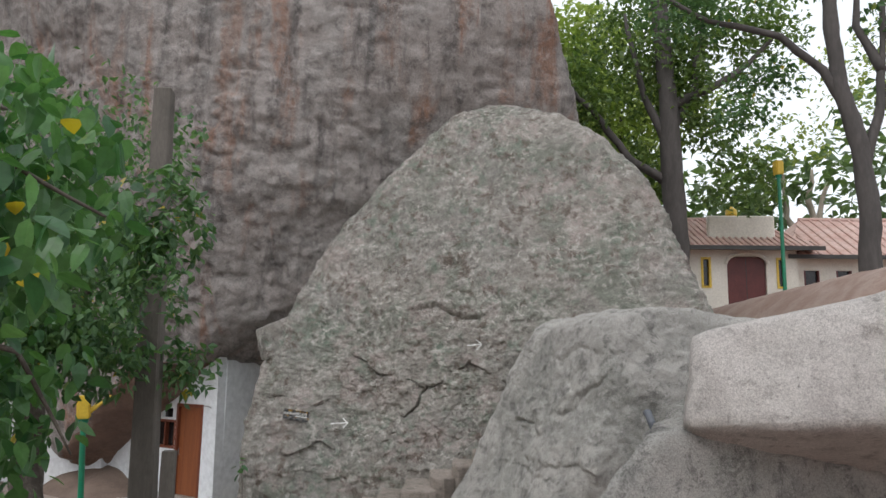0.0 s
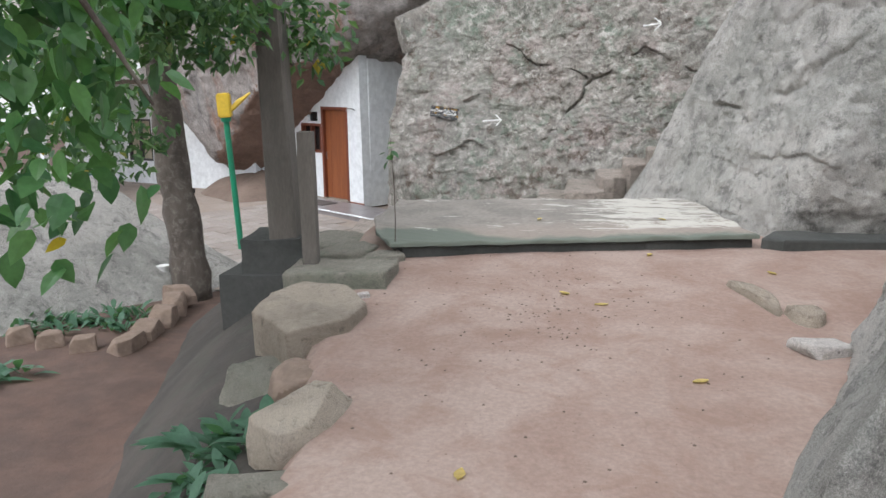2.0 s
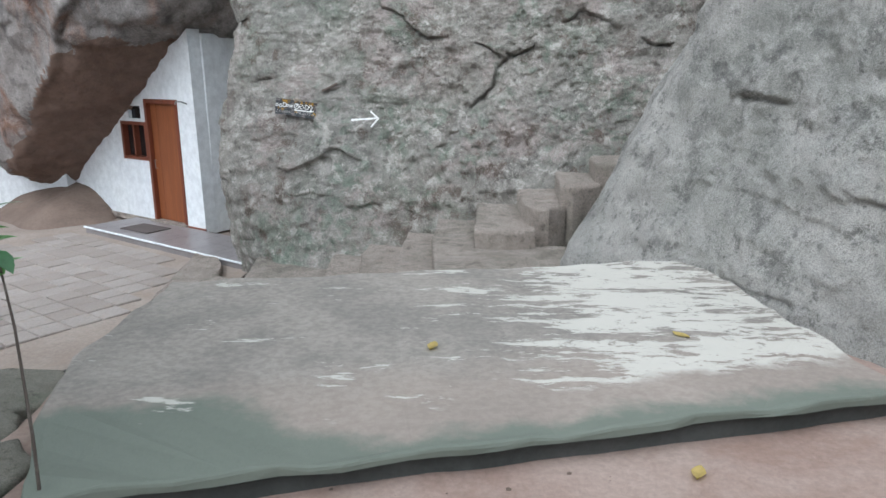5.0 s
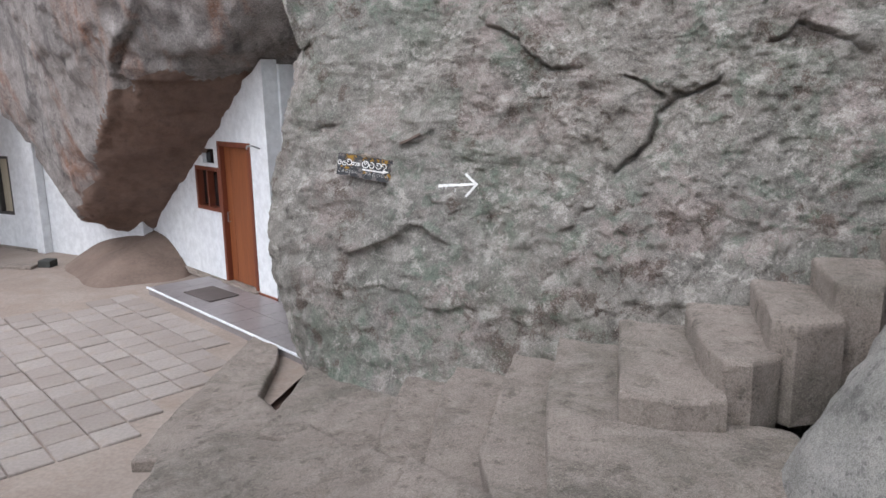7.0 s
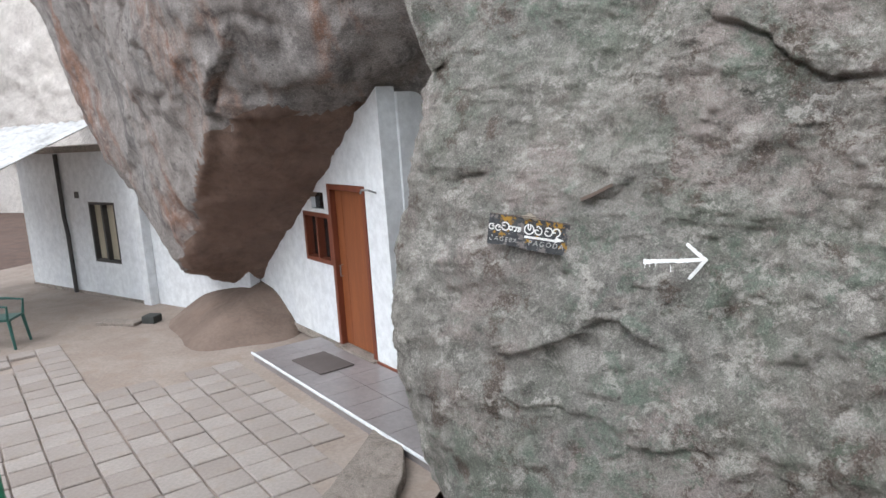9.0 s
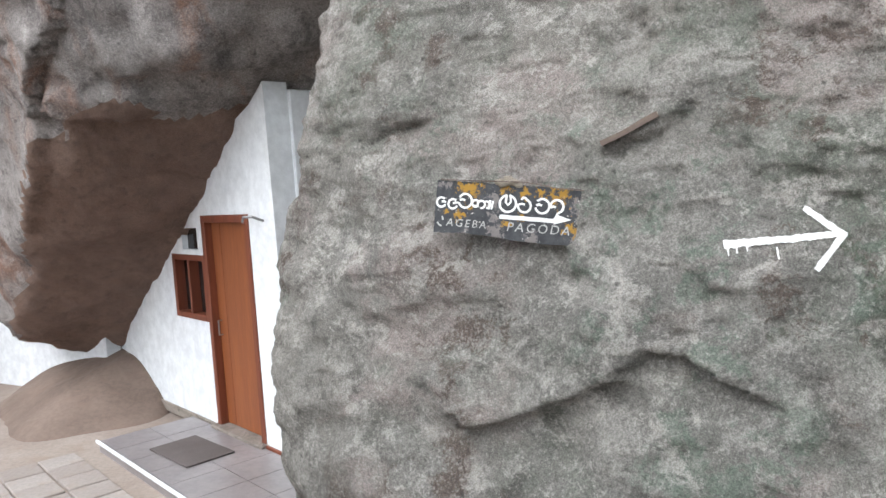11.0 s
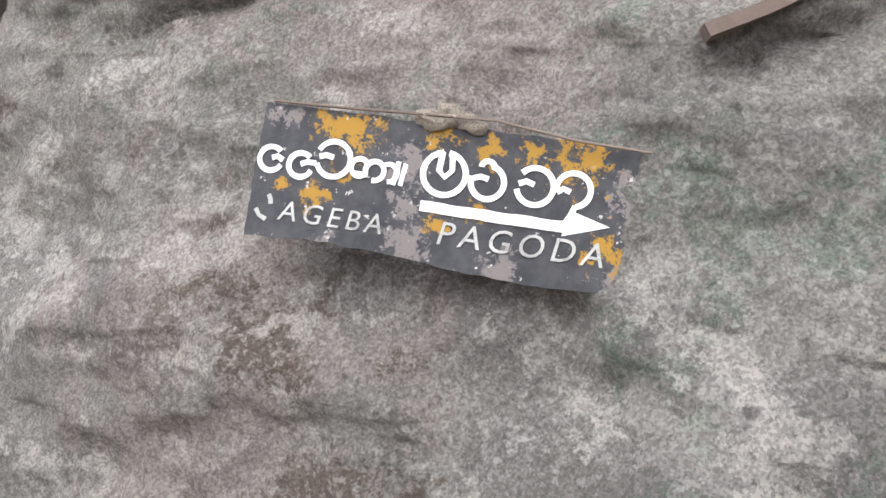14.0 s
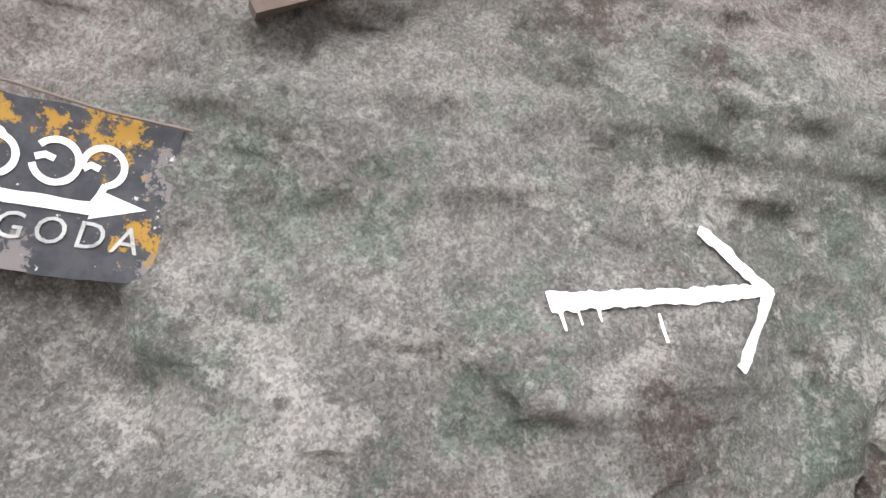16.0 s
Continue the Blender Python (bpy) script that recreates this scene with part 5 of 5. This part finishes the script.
def hip_roof(parent, x0, x1, y0, y1, z0, z1, mat, inset=1.5):
    """Four slopes of ribbed tile to a ridge."""
    bm = bmesh.new()
    a = [bm.verts.new(p) for p in ((x0, y0, z0), (x1, y0, z0), (x1, y1, z0), (x0, y1, z0))]
    r = [bm.verts.new(p) for p in ((x0 + inset, (y0 + y1) / 2, z1), (x1 - inset, (y0 + y1) / 2, z1))]
    for f in ((a[0], a[1], r[1], r[0]), (a[1], a[2], r[1]), (a[2], a[3], r[0], r[1]), (a[3], a[0], r[0]), (a[3], a[2], a[1], a[0])):
        bm.faces.new(f)
    roof = part("roof", bm, mat, parent)
    part("fascia", box(bmesh.new(), x0 - 0.02, x1 + 0.02, y0 - 0.06, y0 - 0.005, z0 - 0.14, z0 + 0.02), FRAME_DARK, parent)
    part("ridge", tube(bmesh.new(), [(x0 + inset, (y0 + y1) / 2, z1 + 0.02), (x1 - inset, (y0 + y1) / 2, z1 + 0.02)], [0.1, 0.1], 8), mat, roof)
    for k in range(1, 24):
        x = x0 + (x1 - x0) * k / 24
        f = min(1.0, min(x - x0, x1 - x) / inset)
        part("tile_rib", tube(bmesh.new(), [(x, y0, z0 + 0.03), (x, y0 + ((y1 - y0) / 2) * f, z0 + 0.03 + (z1 - z0) * f)], [0.05, 0.05], 5), mat, roof)
    return roof


hip_roof(villa, -0.8, 5.1, -0.6, 6.5, 6.35, 8.05, ROOF_PINK)
part("gable_panel", box(bmesh.new(), 1.1, 3.7, 0.4, 0.7, 6.55, 7.75, 0.05), WALL_CREAM, villa)
part("finial", tube(bmesh.new(), [(2.65, 2.2, 7.9), (2.65, 2.2, 8.15), (2.65, 2.2, 8.35), (2.65, 2.2, 8.5)], [0.1, 0.24, 0.22, 0.05], 12), PAINT_YELLOW, villa)
wing = thing("house", "long low cream wing with pink tiled roof", "house", pose(13.8, 30.6, 0, 0, 0, 0))
holes = [(0.4 + 1.25 * k, 1.0 + 1.25 * k, 4.4, 5.6) for k in range(6)]
wall_sheet([(0, 3.0), (9, 3.0), (9, 6.1), (0, 6.1)], holes, 0.25, WALL_CREAM, "wall", wing)
for x0, x1, z0, z1 in holes:
    w = part("window", box(bmesh.new(), x0 + 0.05, x1 - 0.05, 0.12, 0.14, z0, z1), GLASS_DARK, wing)
    part("window_frame", box(bmesh.new(), x0, x0 + 0.06, 0.0, 0.16, z0, z1), MAROON, w)
    part("window_frame", box(bmesh.new(), x1 - 0.06, x1, 0.0, 0.16, z0, z1), MAROON, w)
hip_roof(wing, -0.4, 9.5, -0.6, 6.5, 6.12, 8.2, ROOF_PINK, 2.0)

# ---- plants ----
def leaf_cloud(name, parent, mat, blobs, size, seed, droop=0.5, near=False, label=""):
    """Many single leaves in uneven clusters. blobs: centre, radii and how many leaves each."""
    rnd = np.random.RandomState(seed)
    verts, faces = [], []
    for centre, radii, count in blobs:
        d = rnd.normal(size=(count, 3))
        d /= np.linalg.norm(d, axis=1)[:, None]
        at = np.array(centre) + d * np.array(radii) * (rnd.uniform(0, 1, (count, 1)) ** 0.45)
        clump = fbm(at, 1.1 / max(radii), 2, seed) + fbm(at, 3.0 / max(radii), 2, seed + 3)
        at = at[clump > -0.35]
        for p in at:
            turn = rnd.uniform(0, 2 * math.pi)
            fall = -droop + rnd.normal() * 0.45
            ahead = np.array([math.cos(turn) * math.cos(fall), math.sin(turn) * math.cos(fall), math.sin(fall)])
            side = np.cross(ahead, [0, 0, 1.0])
            side = side / (np.linalg.norm(side) + 1e-9)
            up = np.cross(side, ahead)
            roll = rnd.normal() * 0.5
            side, up = side * math.cos(roll) + up * math.sin(roll), up * math.cos(roll) - side * math.sin(roll)
            s = rnd.uniform(*size)
            q = len(verts)
            if near:
                spine = [(0, 0.0), (0.18, 0.26), (0.45, 0.31), (0.75, 0.19), (1.0, 0.0)]
                for t, w in spine:
                    mid = p + s * (ahead * t - up * 0.22 * t * t)
                    verts += [mid, mid + s * (side * w + up * 0.1 * w), mid - s * (side * w - up * 0.1 * w)]
                for k in range(4):
                    a = q + 3 * k
                    faces += [(a, a + 3, a + 4, a + 1), (a, a + 2, a + 5, a + 3)]
            else:
                verts += [p, p + s * (0.45 * ahead + 0.3 * side + 0.06 * up), p + s * (ahead - 0.12 * up), p + s * (0.45 * ahead - 0.3 * side + 0.06 * up)]
                faces += [(q, q + 1, q + 2, q + 3)]
    ob = link_mesh(name, verts, faces, mat, parent)
    if label:
        ob["label"] = label
    return ob


def limb_mesh(name, points, r0, r1, mat, parent, sides=10, wobble=0.0, seed=0):
    pts = [Vector(p) for p in points]
    fine = []
    for a, b in zip(pts, pts[1:]):
        for k in range(5):
            fine.append(a.lerp(b, k / 5))
    fine.append(pts[-1])
    fine = [p + wobble * noise.noise_vector(p * 0.9 + Vector((seed, 0, 0))) for p in fine]
    n = len(fine) - 1
    bm = tube(bmesh.new(), fine, [r0 + (r1 - r0) * k / n for k in range(n + 1)], sides)
    for v in bm.verts:
        v.co += 0.12 * (r0 + r1) * noise.noise_vector(v.co * 4)
    return part(name, bm, mat, parent, smooth=True)


near_tree = thing("tree", "leafy broad-leaved tree hanging over the path", "tree", pose(-2.6, 3.2, -1.15))
INV = Matrix.Translation((2.6, -3.2, 1.15))


def local(points):
    return [tuple(INV @ Vector(p)) for p in points]


limb_mesh("trunk", local([(-2.6, 3.2, -1.2), (-2.5, 3.3, 0.6), (-2.3, 3.5, 1.8)]), 0.12, 0.09, BARK, near_tree)
for k, pts in enumerate([[(-2.3, 3.5, 1.7), (-1.6, 3.7, 2.5), (-0.9, 3.9, 2.6), (-0.2, 3.9, 2.2)], [(-2.4, 3.4, 1.2), (-1.8, 4.3, 1.9), (-1.2, 5.0, 1.7), (-0.95, 5.2, 1.2)],
                         [(-2.3, 3.5, 1.8), (-1.9, 4.6, 3.0), (-1.4, 5.6, 3.2)], [(-2.45, 3.3, 0.7), (-1.9, 4.0, 0.9), (-1.5, 4.5, 0.6)], [(-1.2, 3.8, 2.6), (-0.7, 3.3, 2.3), (-0.4, 3.2, 1.9)]]):
    limb_mesh("branch", local(pts), 0.035, 0.006, BARK, near_tree, 6, 0.08, k)
shift = np.array([2.6, -3.2, 1.15])
leaf_cloud("crown", near_tree, LEAF_BRIGHT, [(tuple(shift + c), r, n) for c, r, n in [
    ((-0.75, 3.9, 2.35), (0.62, 0.6, 0.55), 792), ((-1.3, 4.6, 2.6), (0.8, 0.9, 0.7), 1008), ((-0.45, 3.45, 2.0), (0.4, 0.35, 0.3), 168), ((-1.5, 5.2, 1.5), (0.6, 0.6, 0.5), 456),
    ((-1.35, 5.0, 0.95), (0.45, 0.45, 0.42), 150), ((-1.7, 4.6, 0.7), (0.42, 0.4, 0.4), 216), ((-2.0, 5.2, 2.2), (0.8, 1.0, 0.9), 840), ((-1.75, 4.3, 0.1), (0.35, 0.3, 0.22), 108)]], (0.08, 0.155), 61, 0.7, True)

old_tree = thing("tree", "rough-barked tree with small drooping leaves beside the courtyard", "tree", pose(-4.3, 10.7, -1.3))
back = np.array([4.3, -10.7, 1.3])
limb_mesh("trunk", [(0, 0, -0.15), (-0.1, 0.05, 0.8), (-0.28, 0.1, 1.8), (-0.2, 0.0, 2.8), (0.1, -0.2, 3.8)], 0.23, 0.14, BARK, old_tree, 14, 0.05, 3)
for k, pts in enumerate([[(-0.2, 0, 2.6), (0.5, -0.9, 3.5), (1.2, -2.0, 3.9), (2.0, -3.0, 3.6)], [(-0.2, 0, 2.9), (-0.8, 0.3, 3.8), (-1.4, 0.2, 4.4)], [(0.0, -0.1, 3.4), (0.7, 0.3, 4.4), (1.3, 0.2, 4.8)],
                         [(0.9, -1.5, 3.7), (1.6, -1.6, 3.3), (2.3, -1.8, 2.7)]]):
    limb_mesh("branch", pts, 0.08, 0.02, BARK, old_tree, 8, 0.1, k)
leaf_cloud("crown", old_tree, LEAF_DARK, [(tuple(back + c), r, n) for c, r, n in [
    ((-2.7, 7.9, 2.5), (1.1, 1.3, 0.9), 2800), ((-2.1, 7.4, 1.75), (0.55, 0.6, 0.45), 1045), ((-3.9, 10.0, 2.6), (1.5, 1.6, 1.1), 2500), ((-1.42, 7.2, 2.65), (0.42, 0.3, 0.85), 1500), ((-2.3, 7.0, 1.9), (0.5, 0.4, 0.5), 700), ((-4.6, 9.4, 1.6), (1.0, 1.0, 0.8), 1000),
    ((-3.3, 6.6, 1.9), (0.8, 0.9, 0.9), 1710), ((-1.65, 8.2, 1.6), (0.4, 0.4, 0.35), 418), ((-3.6, 8.2, 0.9), (0.7, 0.8, 0.5), 855), ((-4.4, 10.8, 4.2), (1.8, 1.6, 1.2), 1500), ((-3.2, 9.2, 4.2), (1.3, 1.6, 0.9), 1900)]], (0.07, 0.13), 62, 0.6)

# trees behind the boulders
leaning = thing("tree", "dark forked tree standing before the house", "tree", pose(10.05, 18, 3.3))
limb_mesh("trunk", [(0, 0, -0.3), (0.12, 0, 1.6), (0.0, 0, 3.5), (-0.35, 0, 5.0), (-0.42, 0, 6.4), (-0.5, 0, 9)], 0.26, 0.14, BARK_DARK, leaning, 12, 0.05, 5)
for k, pts in enumerate([[(-0.3, 0, 4.6), (-0.7, 0, 5.35), (-1.65, 0, 6.2), (-3.3, 0.2, 6.7), (-4.6, 0.3, 7.6)], [(0.1, 0, 2.9), (0.6, 0.1, 4.6), (0.75, 0.1, 6.0), (1.0, 0.2, 8)], [(0.7, 0.1, 5.4), (0.3, 0.3, 6.6), (0.5, 0.4, 8.0)]]):
    limb_mesh("branch", pts, 0.13, 0.05, BARK_DARK, leaning, 8, 0.08, k)
leaf_cloud("crown", leaning, LEAF_DARK, [((-3.4, 0.6, 7.4), (2.0, 1.4, 1.0), 1400), ((-0.5, 0.8, 9.2), (3.0, 2.0, 1.4), 2800), ((-1.6, 1.2, 5.6), (1.0, 0.8, 0.7), 440), ((1.4, 0.5, 6.6), (1.2, 1.0, 1.0), 700), ((-2.4, 0.4, 4.4), (0.9, 0.7, 0.5), 260)], (0.12, 0.24), 63, 0.4)

tall = thing("tree", "tall dense tree rising behind the boulder", "tree", pose(8.55, 28, 3.3))
limb_mesh("trunk", [(0, 0, -0.3), (0, 0, 3.5), (-0.1, 0, 7.8), (-0.35, 0, 12.4), (-0.3, 0, 15)], 0.5, 0.2, BARK_DARK, tall, 12, 0.08, 8)
for k, pts in enumerate([[(-0.05, 0, 5.0), (-1.6, 0.2, 6.2), (-3.4, 0.4, 8.6), (-4.6, 0.5, 11)], [(-0.05, 0, 6.5), (-1.0, 0.2, 8.5), (-1.6, 0.3, 12)], [(0, 0, 7.0), (0.9, 0.2, 9.0), (1.4, 0.3, 12)], [(0, 0, 4.0), (-2.2, 0.2, 4.6), (-4.0, 0.4, 5.8)], [(0, 0, 8), (2.2, 0, 9.2), (4.0, 0, 11)]]):
    limb_mesh("branch", pts, 0.2, 0.06, BARK_DARK, tall, 8, 0.15, k)
leaf_cloud("crown", tall, LEAF_MID, [((-3.2, 0.8, 8.0), (2.4, 1.8, 2.6), 3400), ((-1.0, 1.2, 10.5), (2.8, 2.2, 2.4), 4000), ((-1.8, 1.4, 5.6), (2.4, 1.6, 1.8), 2400), ((1.6, 0.6, 9.0), (2.2, 1.8, 2.6), 3300), ((2.6, 0.6, 5.4), (1.7, 1.4, 1.4), 1116), ((-2.4, 1.6, 4.0), (1.8, 1.4, 1.2), 868), ((0.6, 1.6, 13.2), (4.0, 2.4, 1.8), 2232), ((3.6, 0.8, 11.5), (2.2, 1.6, 1.4), 1116)], (0.16, 0.34), 64, 0.4)

sunlit = thing("tree", "yellow-green sunlit tree behind the tall tree", "tree", pose(8.4, 37, 3.4))
limb_mesh("trunk", [(0, 0, -0.3), (0.2, 0, 5), (0.1, 0, 11)], 0.35, 0.15, BARK_DARK, sunlit, 10, 0.1, 9)
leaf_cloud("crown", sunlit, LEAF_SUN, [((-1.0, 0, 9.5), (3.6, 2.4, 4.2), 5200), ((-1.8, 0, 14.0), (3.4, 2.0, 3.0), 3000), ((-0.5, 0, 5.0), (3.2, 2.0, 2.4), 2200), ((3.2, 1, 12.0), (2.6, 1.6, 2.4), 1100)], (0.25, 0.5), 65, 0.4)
airy = thing("tree", "thin light-green tree beside the house", "tree", pose(15.5, 26, 3.4))
limb_mesh("trunk", [(0, 0, -0.3), (0.1, 0, 4), (-0.3, 0, 9)], 0.2, 0.08, BARK_DARK, airy, 8, 0.1, 12)
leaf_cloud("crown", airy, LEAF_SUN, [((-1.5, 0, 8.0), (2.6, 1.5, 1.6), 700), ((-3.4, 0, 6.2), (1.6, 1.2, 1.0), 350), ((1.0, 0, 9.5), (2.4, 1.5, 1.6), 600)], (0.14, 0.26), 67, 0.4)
bare = thing("tree", "pale leafless forked tree behind the house", "tree", pose(20, 44, 4))
limb_mesh("trunk", [(0, 0, -0.4), (0, 0, 3.4), (0.2, 0, 5.0)], 0.4, 0.3, BARK_PALE, bare, 10, 0.1, 10)
for k, pts in enumerate([[(0.2, 0, 4.8), (-0.6, 0, 6.5), (-0.8, 0, 9.0)], [(0.2, 0, 4.8), (1.2, 0, 6.2), (1.8, 0, 8.6)], [(0.9, 0, 5.8), (0.7, 0, 7.4), (0.9, 0, 9.4)]]):
    limb_mesh("branch", pts, 0.24, 0.1, BARK_PALE, bare, 8, 0.2, k)

rnd = random.Random(77)
blobs = []
for k in range(46):
    az, far = radians(-80 + 150 * k / 45 + rnd.uniform(-1.5, 1.5)), rnd.uniform(46, 66)
    x, y = far * math.sin(az), far * math.cos(az)
    tall_by = rnd.uniform(7.0, 11.0) if -8 < math.degrees(az) < 35 else rnd.uniform(6, 10)
    blobs.append(((x, y, 3.0 + 0.6 * tall_by), (5.2, 3.4, tall_by), 1300))
woods = leaf_cloud("far_woods", None, LEAF_FAR, blobs, (0.5, 1.1), 66, 0.3)
tagged(woods, "hazy green wood closing the distance", "woods", kind="stuff")


def low_plant(m, label, spread, count, size, seed, mat):
    p = thing("plant", label, "plant", m)
    rnd = random.Random(seed)
    for k in range(count):
        turn, rise = rnd.uniform(0, 2 * math.pi), rnd.uniform(0.35, 1.2)
        s = rnd.uniform(*size)
        base = Vector((rnd.uniform(-spread, spread), rnd.uniform(-spread, spread), 0))
        out = Vector((math.cos(turn), math.sin(turn), 0))
        side = Vector((-out.y, out.x, 0))
        bm = bmesh.new()
        rowsv = []
        for t, w in ((0, 0.03), (0.2, 0.08), (0.45, 0.15), (0.7, 0.13), (0.88, 0.07), (1.0, 0.005)):
            mid = base + s * (out * t * math.cos(rise) * (1 + 0.3 * t) + Vector((0, 0, t * math.sin(rise) - 0.45 * t * t * math.cos(rise))))
            rowsv.append([bm.verts.new(mid - side * w * s + Vector((0, 0, 0.25 * w * s))), bm.verts.new(mid), bm.verts.new(mid + side * w * s + Vector((0, 0, 0.25 * w * s)))])
        for a, b in zip(rowsv, rowsv[1:]):
            bm.faces.new((a[0], a[1], b[1], b[0]))
            bm.faces.new((a[1], a[2], b[2], b[1]))
        part("leaf", bm, mat, p, smooth=True)
    return p


low_plant(pose(-0.98, 5.62, -0.46), "low plant with long strap-shaped green leaves", 0.17, 60, (0.14, 0.28), 71, LEAF_PLANT)
low_plant(pose(-0.92, 5.2, -0.46), "low plant with broad bluish leaves at the path edge", 0.16, 44, (0.1, 0.2), 72, LEAF_PLANT)
low_plant(pose(-0.8, 4.75, -0.45), "low plant with broad bluish leaves at the path edge", 0.13, 34, (0.08, 0.17), 73, LEAF_PLANT)
low_plant(pose(-4.35, 9.3, -1.24), "small bushy plant in the flower bed", 0.35, 110, (0.1, 0.24), 74, LEAF_PLANT)
low_plant(pose(-4.9, 9.0, -1.24), "small bushy plant in the flower bed", 0.35, 90, (0.1, 0.24), 75, LEAF_PLANT)
low_plant(pose(-4.2, 7.6, -1.2), "small bushy plant on the bare earth", 0.2, 20, (0.15, 0.3), 76, LEAF_PLANT)
sapling = thing("sapling", "thin upright seedling growing at the slab corner", "plant", pose(-0.93, 8.2, -0.12))
part("stem", tube(bmesh.new(), [(0, 0, 0), (0.01, 0, 0.3), (0.0, 0.01, 0.62), (-0.02, 0.0, 0.95)], [0.006, 0.005, 0.004, 0.002], 6), BARK, sapling)
leaf_cloud("foliage", sapling, LEAF_BRIGHT, [((-0.02, 0, 0.8), (0.1, 0.1, 0.08), 10), ((-0.02, 0, 0.93), (0.05, 0.05, 0.05), 5)], (0.05, 0.09), 78, 0.1, True)

# flower bed edge, fallen leaves and crumbs of earth
BED = "stones round the flower bed"
for k, (x, y) in enumerate([(-3.72, 8.5), (-3.78, 8.95), (-3.9, 9.4), (-4.05, 9.85), (-4.1, 8.42), (-4.5, 8.45), (-4.9, 8.5), (-4.2, 10.2)]):
    stone("stone", "rough brown kerb stone round the flower bed", STONE_BROWN, (x, y, -1.2), (0.24, 0.42 if k < 4 or k == 7 else 0.2, 0.2), 8 + 7 * k, 0, 80 + k, group=BED)
pot = thing("cup", "small white cup standing beside the flower bed", "cup", pose(-4.86, 10.9, -1.25))
bm = bmesh.new()
tube(bm, [(0, 0, 0), (0, 0, 0.1), (0, 0, 0.2)], [0.07, 0.06, 0.085], 14)
part("body", bm, PAINT_WHITE, pot)


def ground_at(x, y):
    return float(ground_height(np.array([x]), np.array([y]))[0])


leaf_spots = [(0.205, 5.22, 0), (0.454, 7.53, 1), (0.7, 7.35, 2), (1.05, 8.62, 3), (1.9, 8.3, 4), (-0.85, 6.0, 5), (-0.8, 5.85, 6), (-0.72, 5.92, 7), (1.55, 5.6, 8), (1.2, 6.3, 9), (0.1, 9.4, 10), (1.2, 9.6, 11)]
for x, y, k in leaf_spots:
    z = 0.004 if 9.3 < y < 10 else ground_at(x, y) + 0.004
    if k == 3 or k == 1:
        z += 0.003
    f = thing("fallen_leaf", "dry yellow fallen leaf lying on the ground", "leaf", pose(x, y, z, 0, 0, 53 * k), group="fallen leaves")
    bm = bmesh.new()
    rowsv = []
    for t, w in ((0, 0.002), (0.25, 0.018), (0.5, 0.024), (0.75, 0.016), (1, 0.001)):
        rowsv.append([bm.verts.new((s * w, 0.09 * (t - 0.5), 0.006 * abs(s) + 0.008 * (t - 0.5) ** 2)) for s in (-1, 0, 1)])
    for a, b in zip(rowsv, rowsv[1:]):
        for i in (0, 1):
            bm.faces.new((a[i], a[i + 1], b[i + 1], b[i]))
    part("blade", bm, LEAF_DRY, f, smooth=True)
rnd = random.Random(9)
verts, faces = [], []
for k in range(1100):
    x, y = rnd.gauss(0.45, 0.8), rnd.uniform(3.6, 8.6)
    if k % 3 == 0:
        x, y = rnd.gauss(0.35, 0.35), rnd.gauss(7.2, 0.5)
    if x < float(path_edge(y)) + 0.1 or x > 1.7:
        continue
    s, z, q = rnd.choice((0.0025, 0.003, 0.004, 0.005, 0.009)), ground_at(x, y), len(verts)
    for dx, dy, dz in ((-1, -1, 0), (1, -0.8, 0), (1.1, 0.9, 0), (-0.9, 1, 0), (rnd.uniform(-0.3, 0.3), 0.1, 0.9)):
        verts.append((x + s * dx * rnd.uniform(0.7, 1.3), y + s * dy * rnd.uniform(0.7, 1.3), z - 0.002 + s * dz))
    faces += [(q, q + 1, q + 4), (q + 1, q + 2, q + 4), (q + 2, q + 3, q + 4), (q + 3, q, q + 4)]
crumbs = link_mesh("earth_crumbs", verts, faces, CRUMB)
tagged(crumbs, "dark crumbs of earth and seed husks scattered over the path", "debris", kind="stuff")

# ---- courtyard tiles ----
paving = thing("tile_paving", "square grey cement tiles laid in the courtyard", "pavement", WALL_AT, kind="structure")
shapes = []
for k in range(6):
    bm = box(bmesh.new(), -0.157, 0.157, -0.157, 0.157, -0.05, 0.0, 0.008)
    for v in bm.verts:
        v.co += 0.006 * noise.noise_vector(v.co * 6 + Vector((k * 3.1, 0, 0)))
    me = bpy.data.meshes.new("tile")
    bm.to_mesh(me)
    bm.free()
    me.materials.append(PAVER)
    shapes.append(me)
rnd = random.Random(4)
made = 0
for i in range(-8, 14):
    for j in range(0, 14):
        u, v = -0.5 + 0.33 * i, -1.3 - 0.33 * j
        w = WALL_AT @ Vector((u, v, 0))
        kerb_x = np.interp(w.y, [13.0, 14.6, 16.3], [-3.56, -3.78, -4.12])
        if w.x > kerb_x - 0.12 or w.y < 12.6 or w.x < -10.3 or (u < -0.75 and v > -2.7) or (w.x + 7.9) ** 2 + (w.y - 19) ** 2 < 1.6:
            continue
        if rnd.random() < 0.03 or made >= 290:
            continue
        t = new("tile", shapes[rnd.randrange(6)])
        t.parent = paving
        t.matrix_basis = pose(u + rnd.uniform(-0.004, 0.004), v + rnd.uniform(-0.004, 0.004), -1.405 + rnd.uniform(-0.006, 0.004), rnd.uniform(-0.8, 0.8), rnd.uniform(-0.8, 0.8), rnd.uniform(-0.6, 0.6) + 90 * rnd.randrange(4))
        made += 1
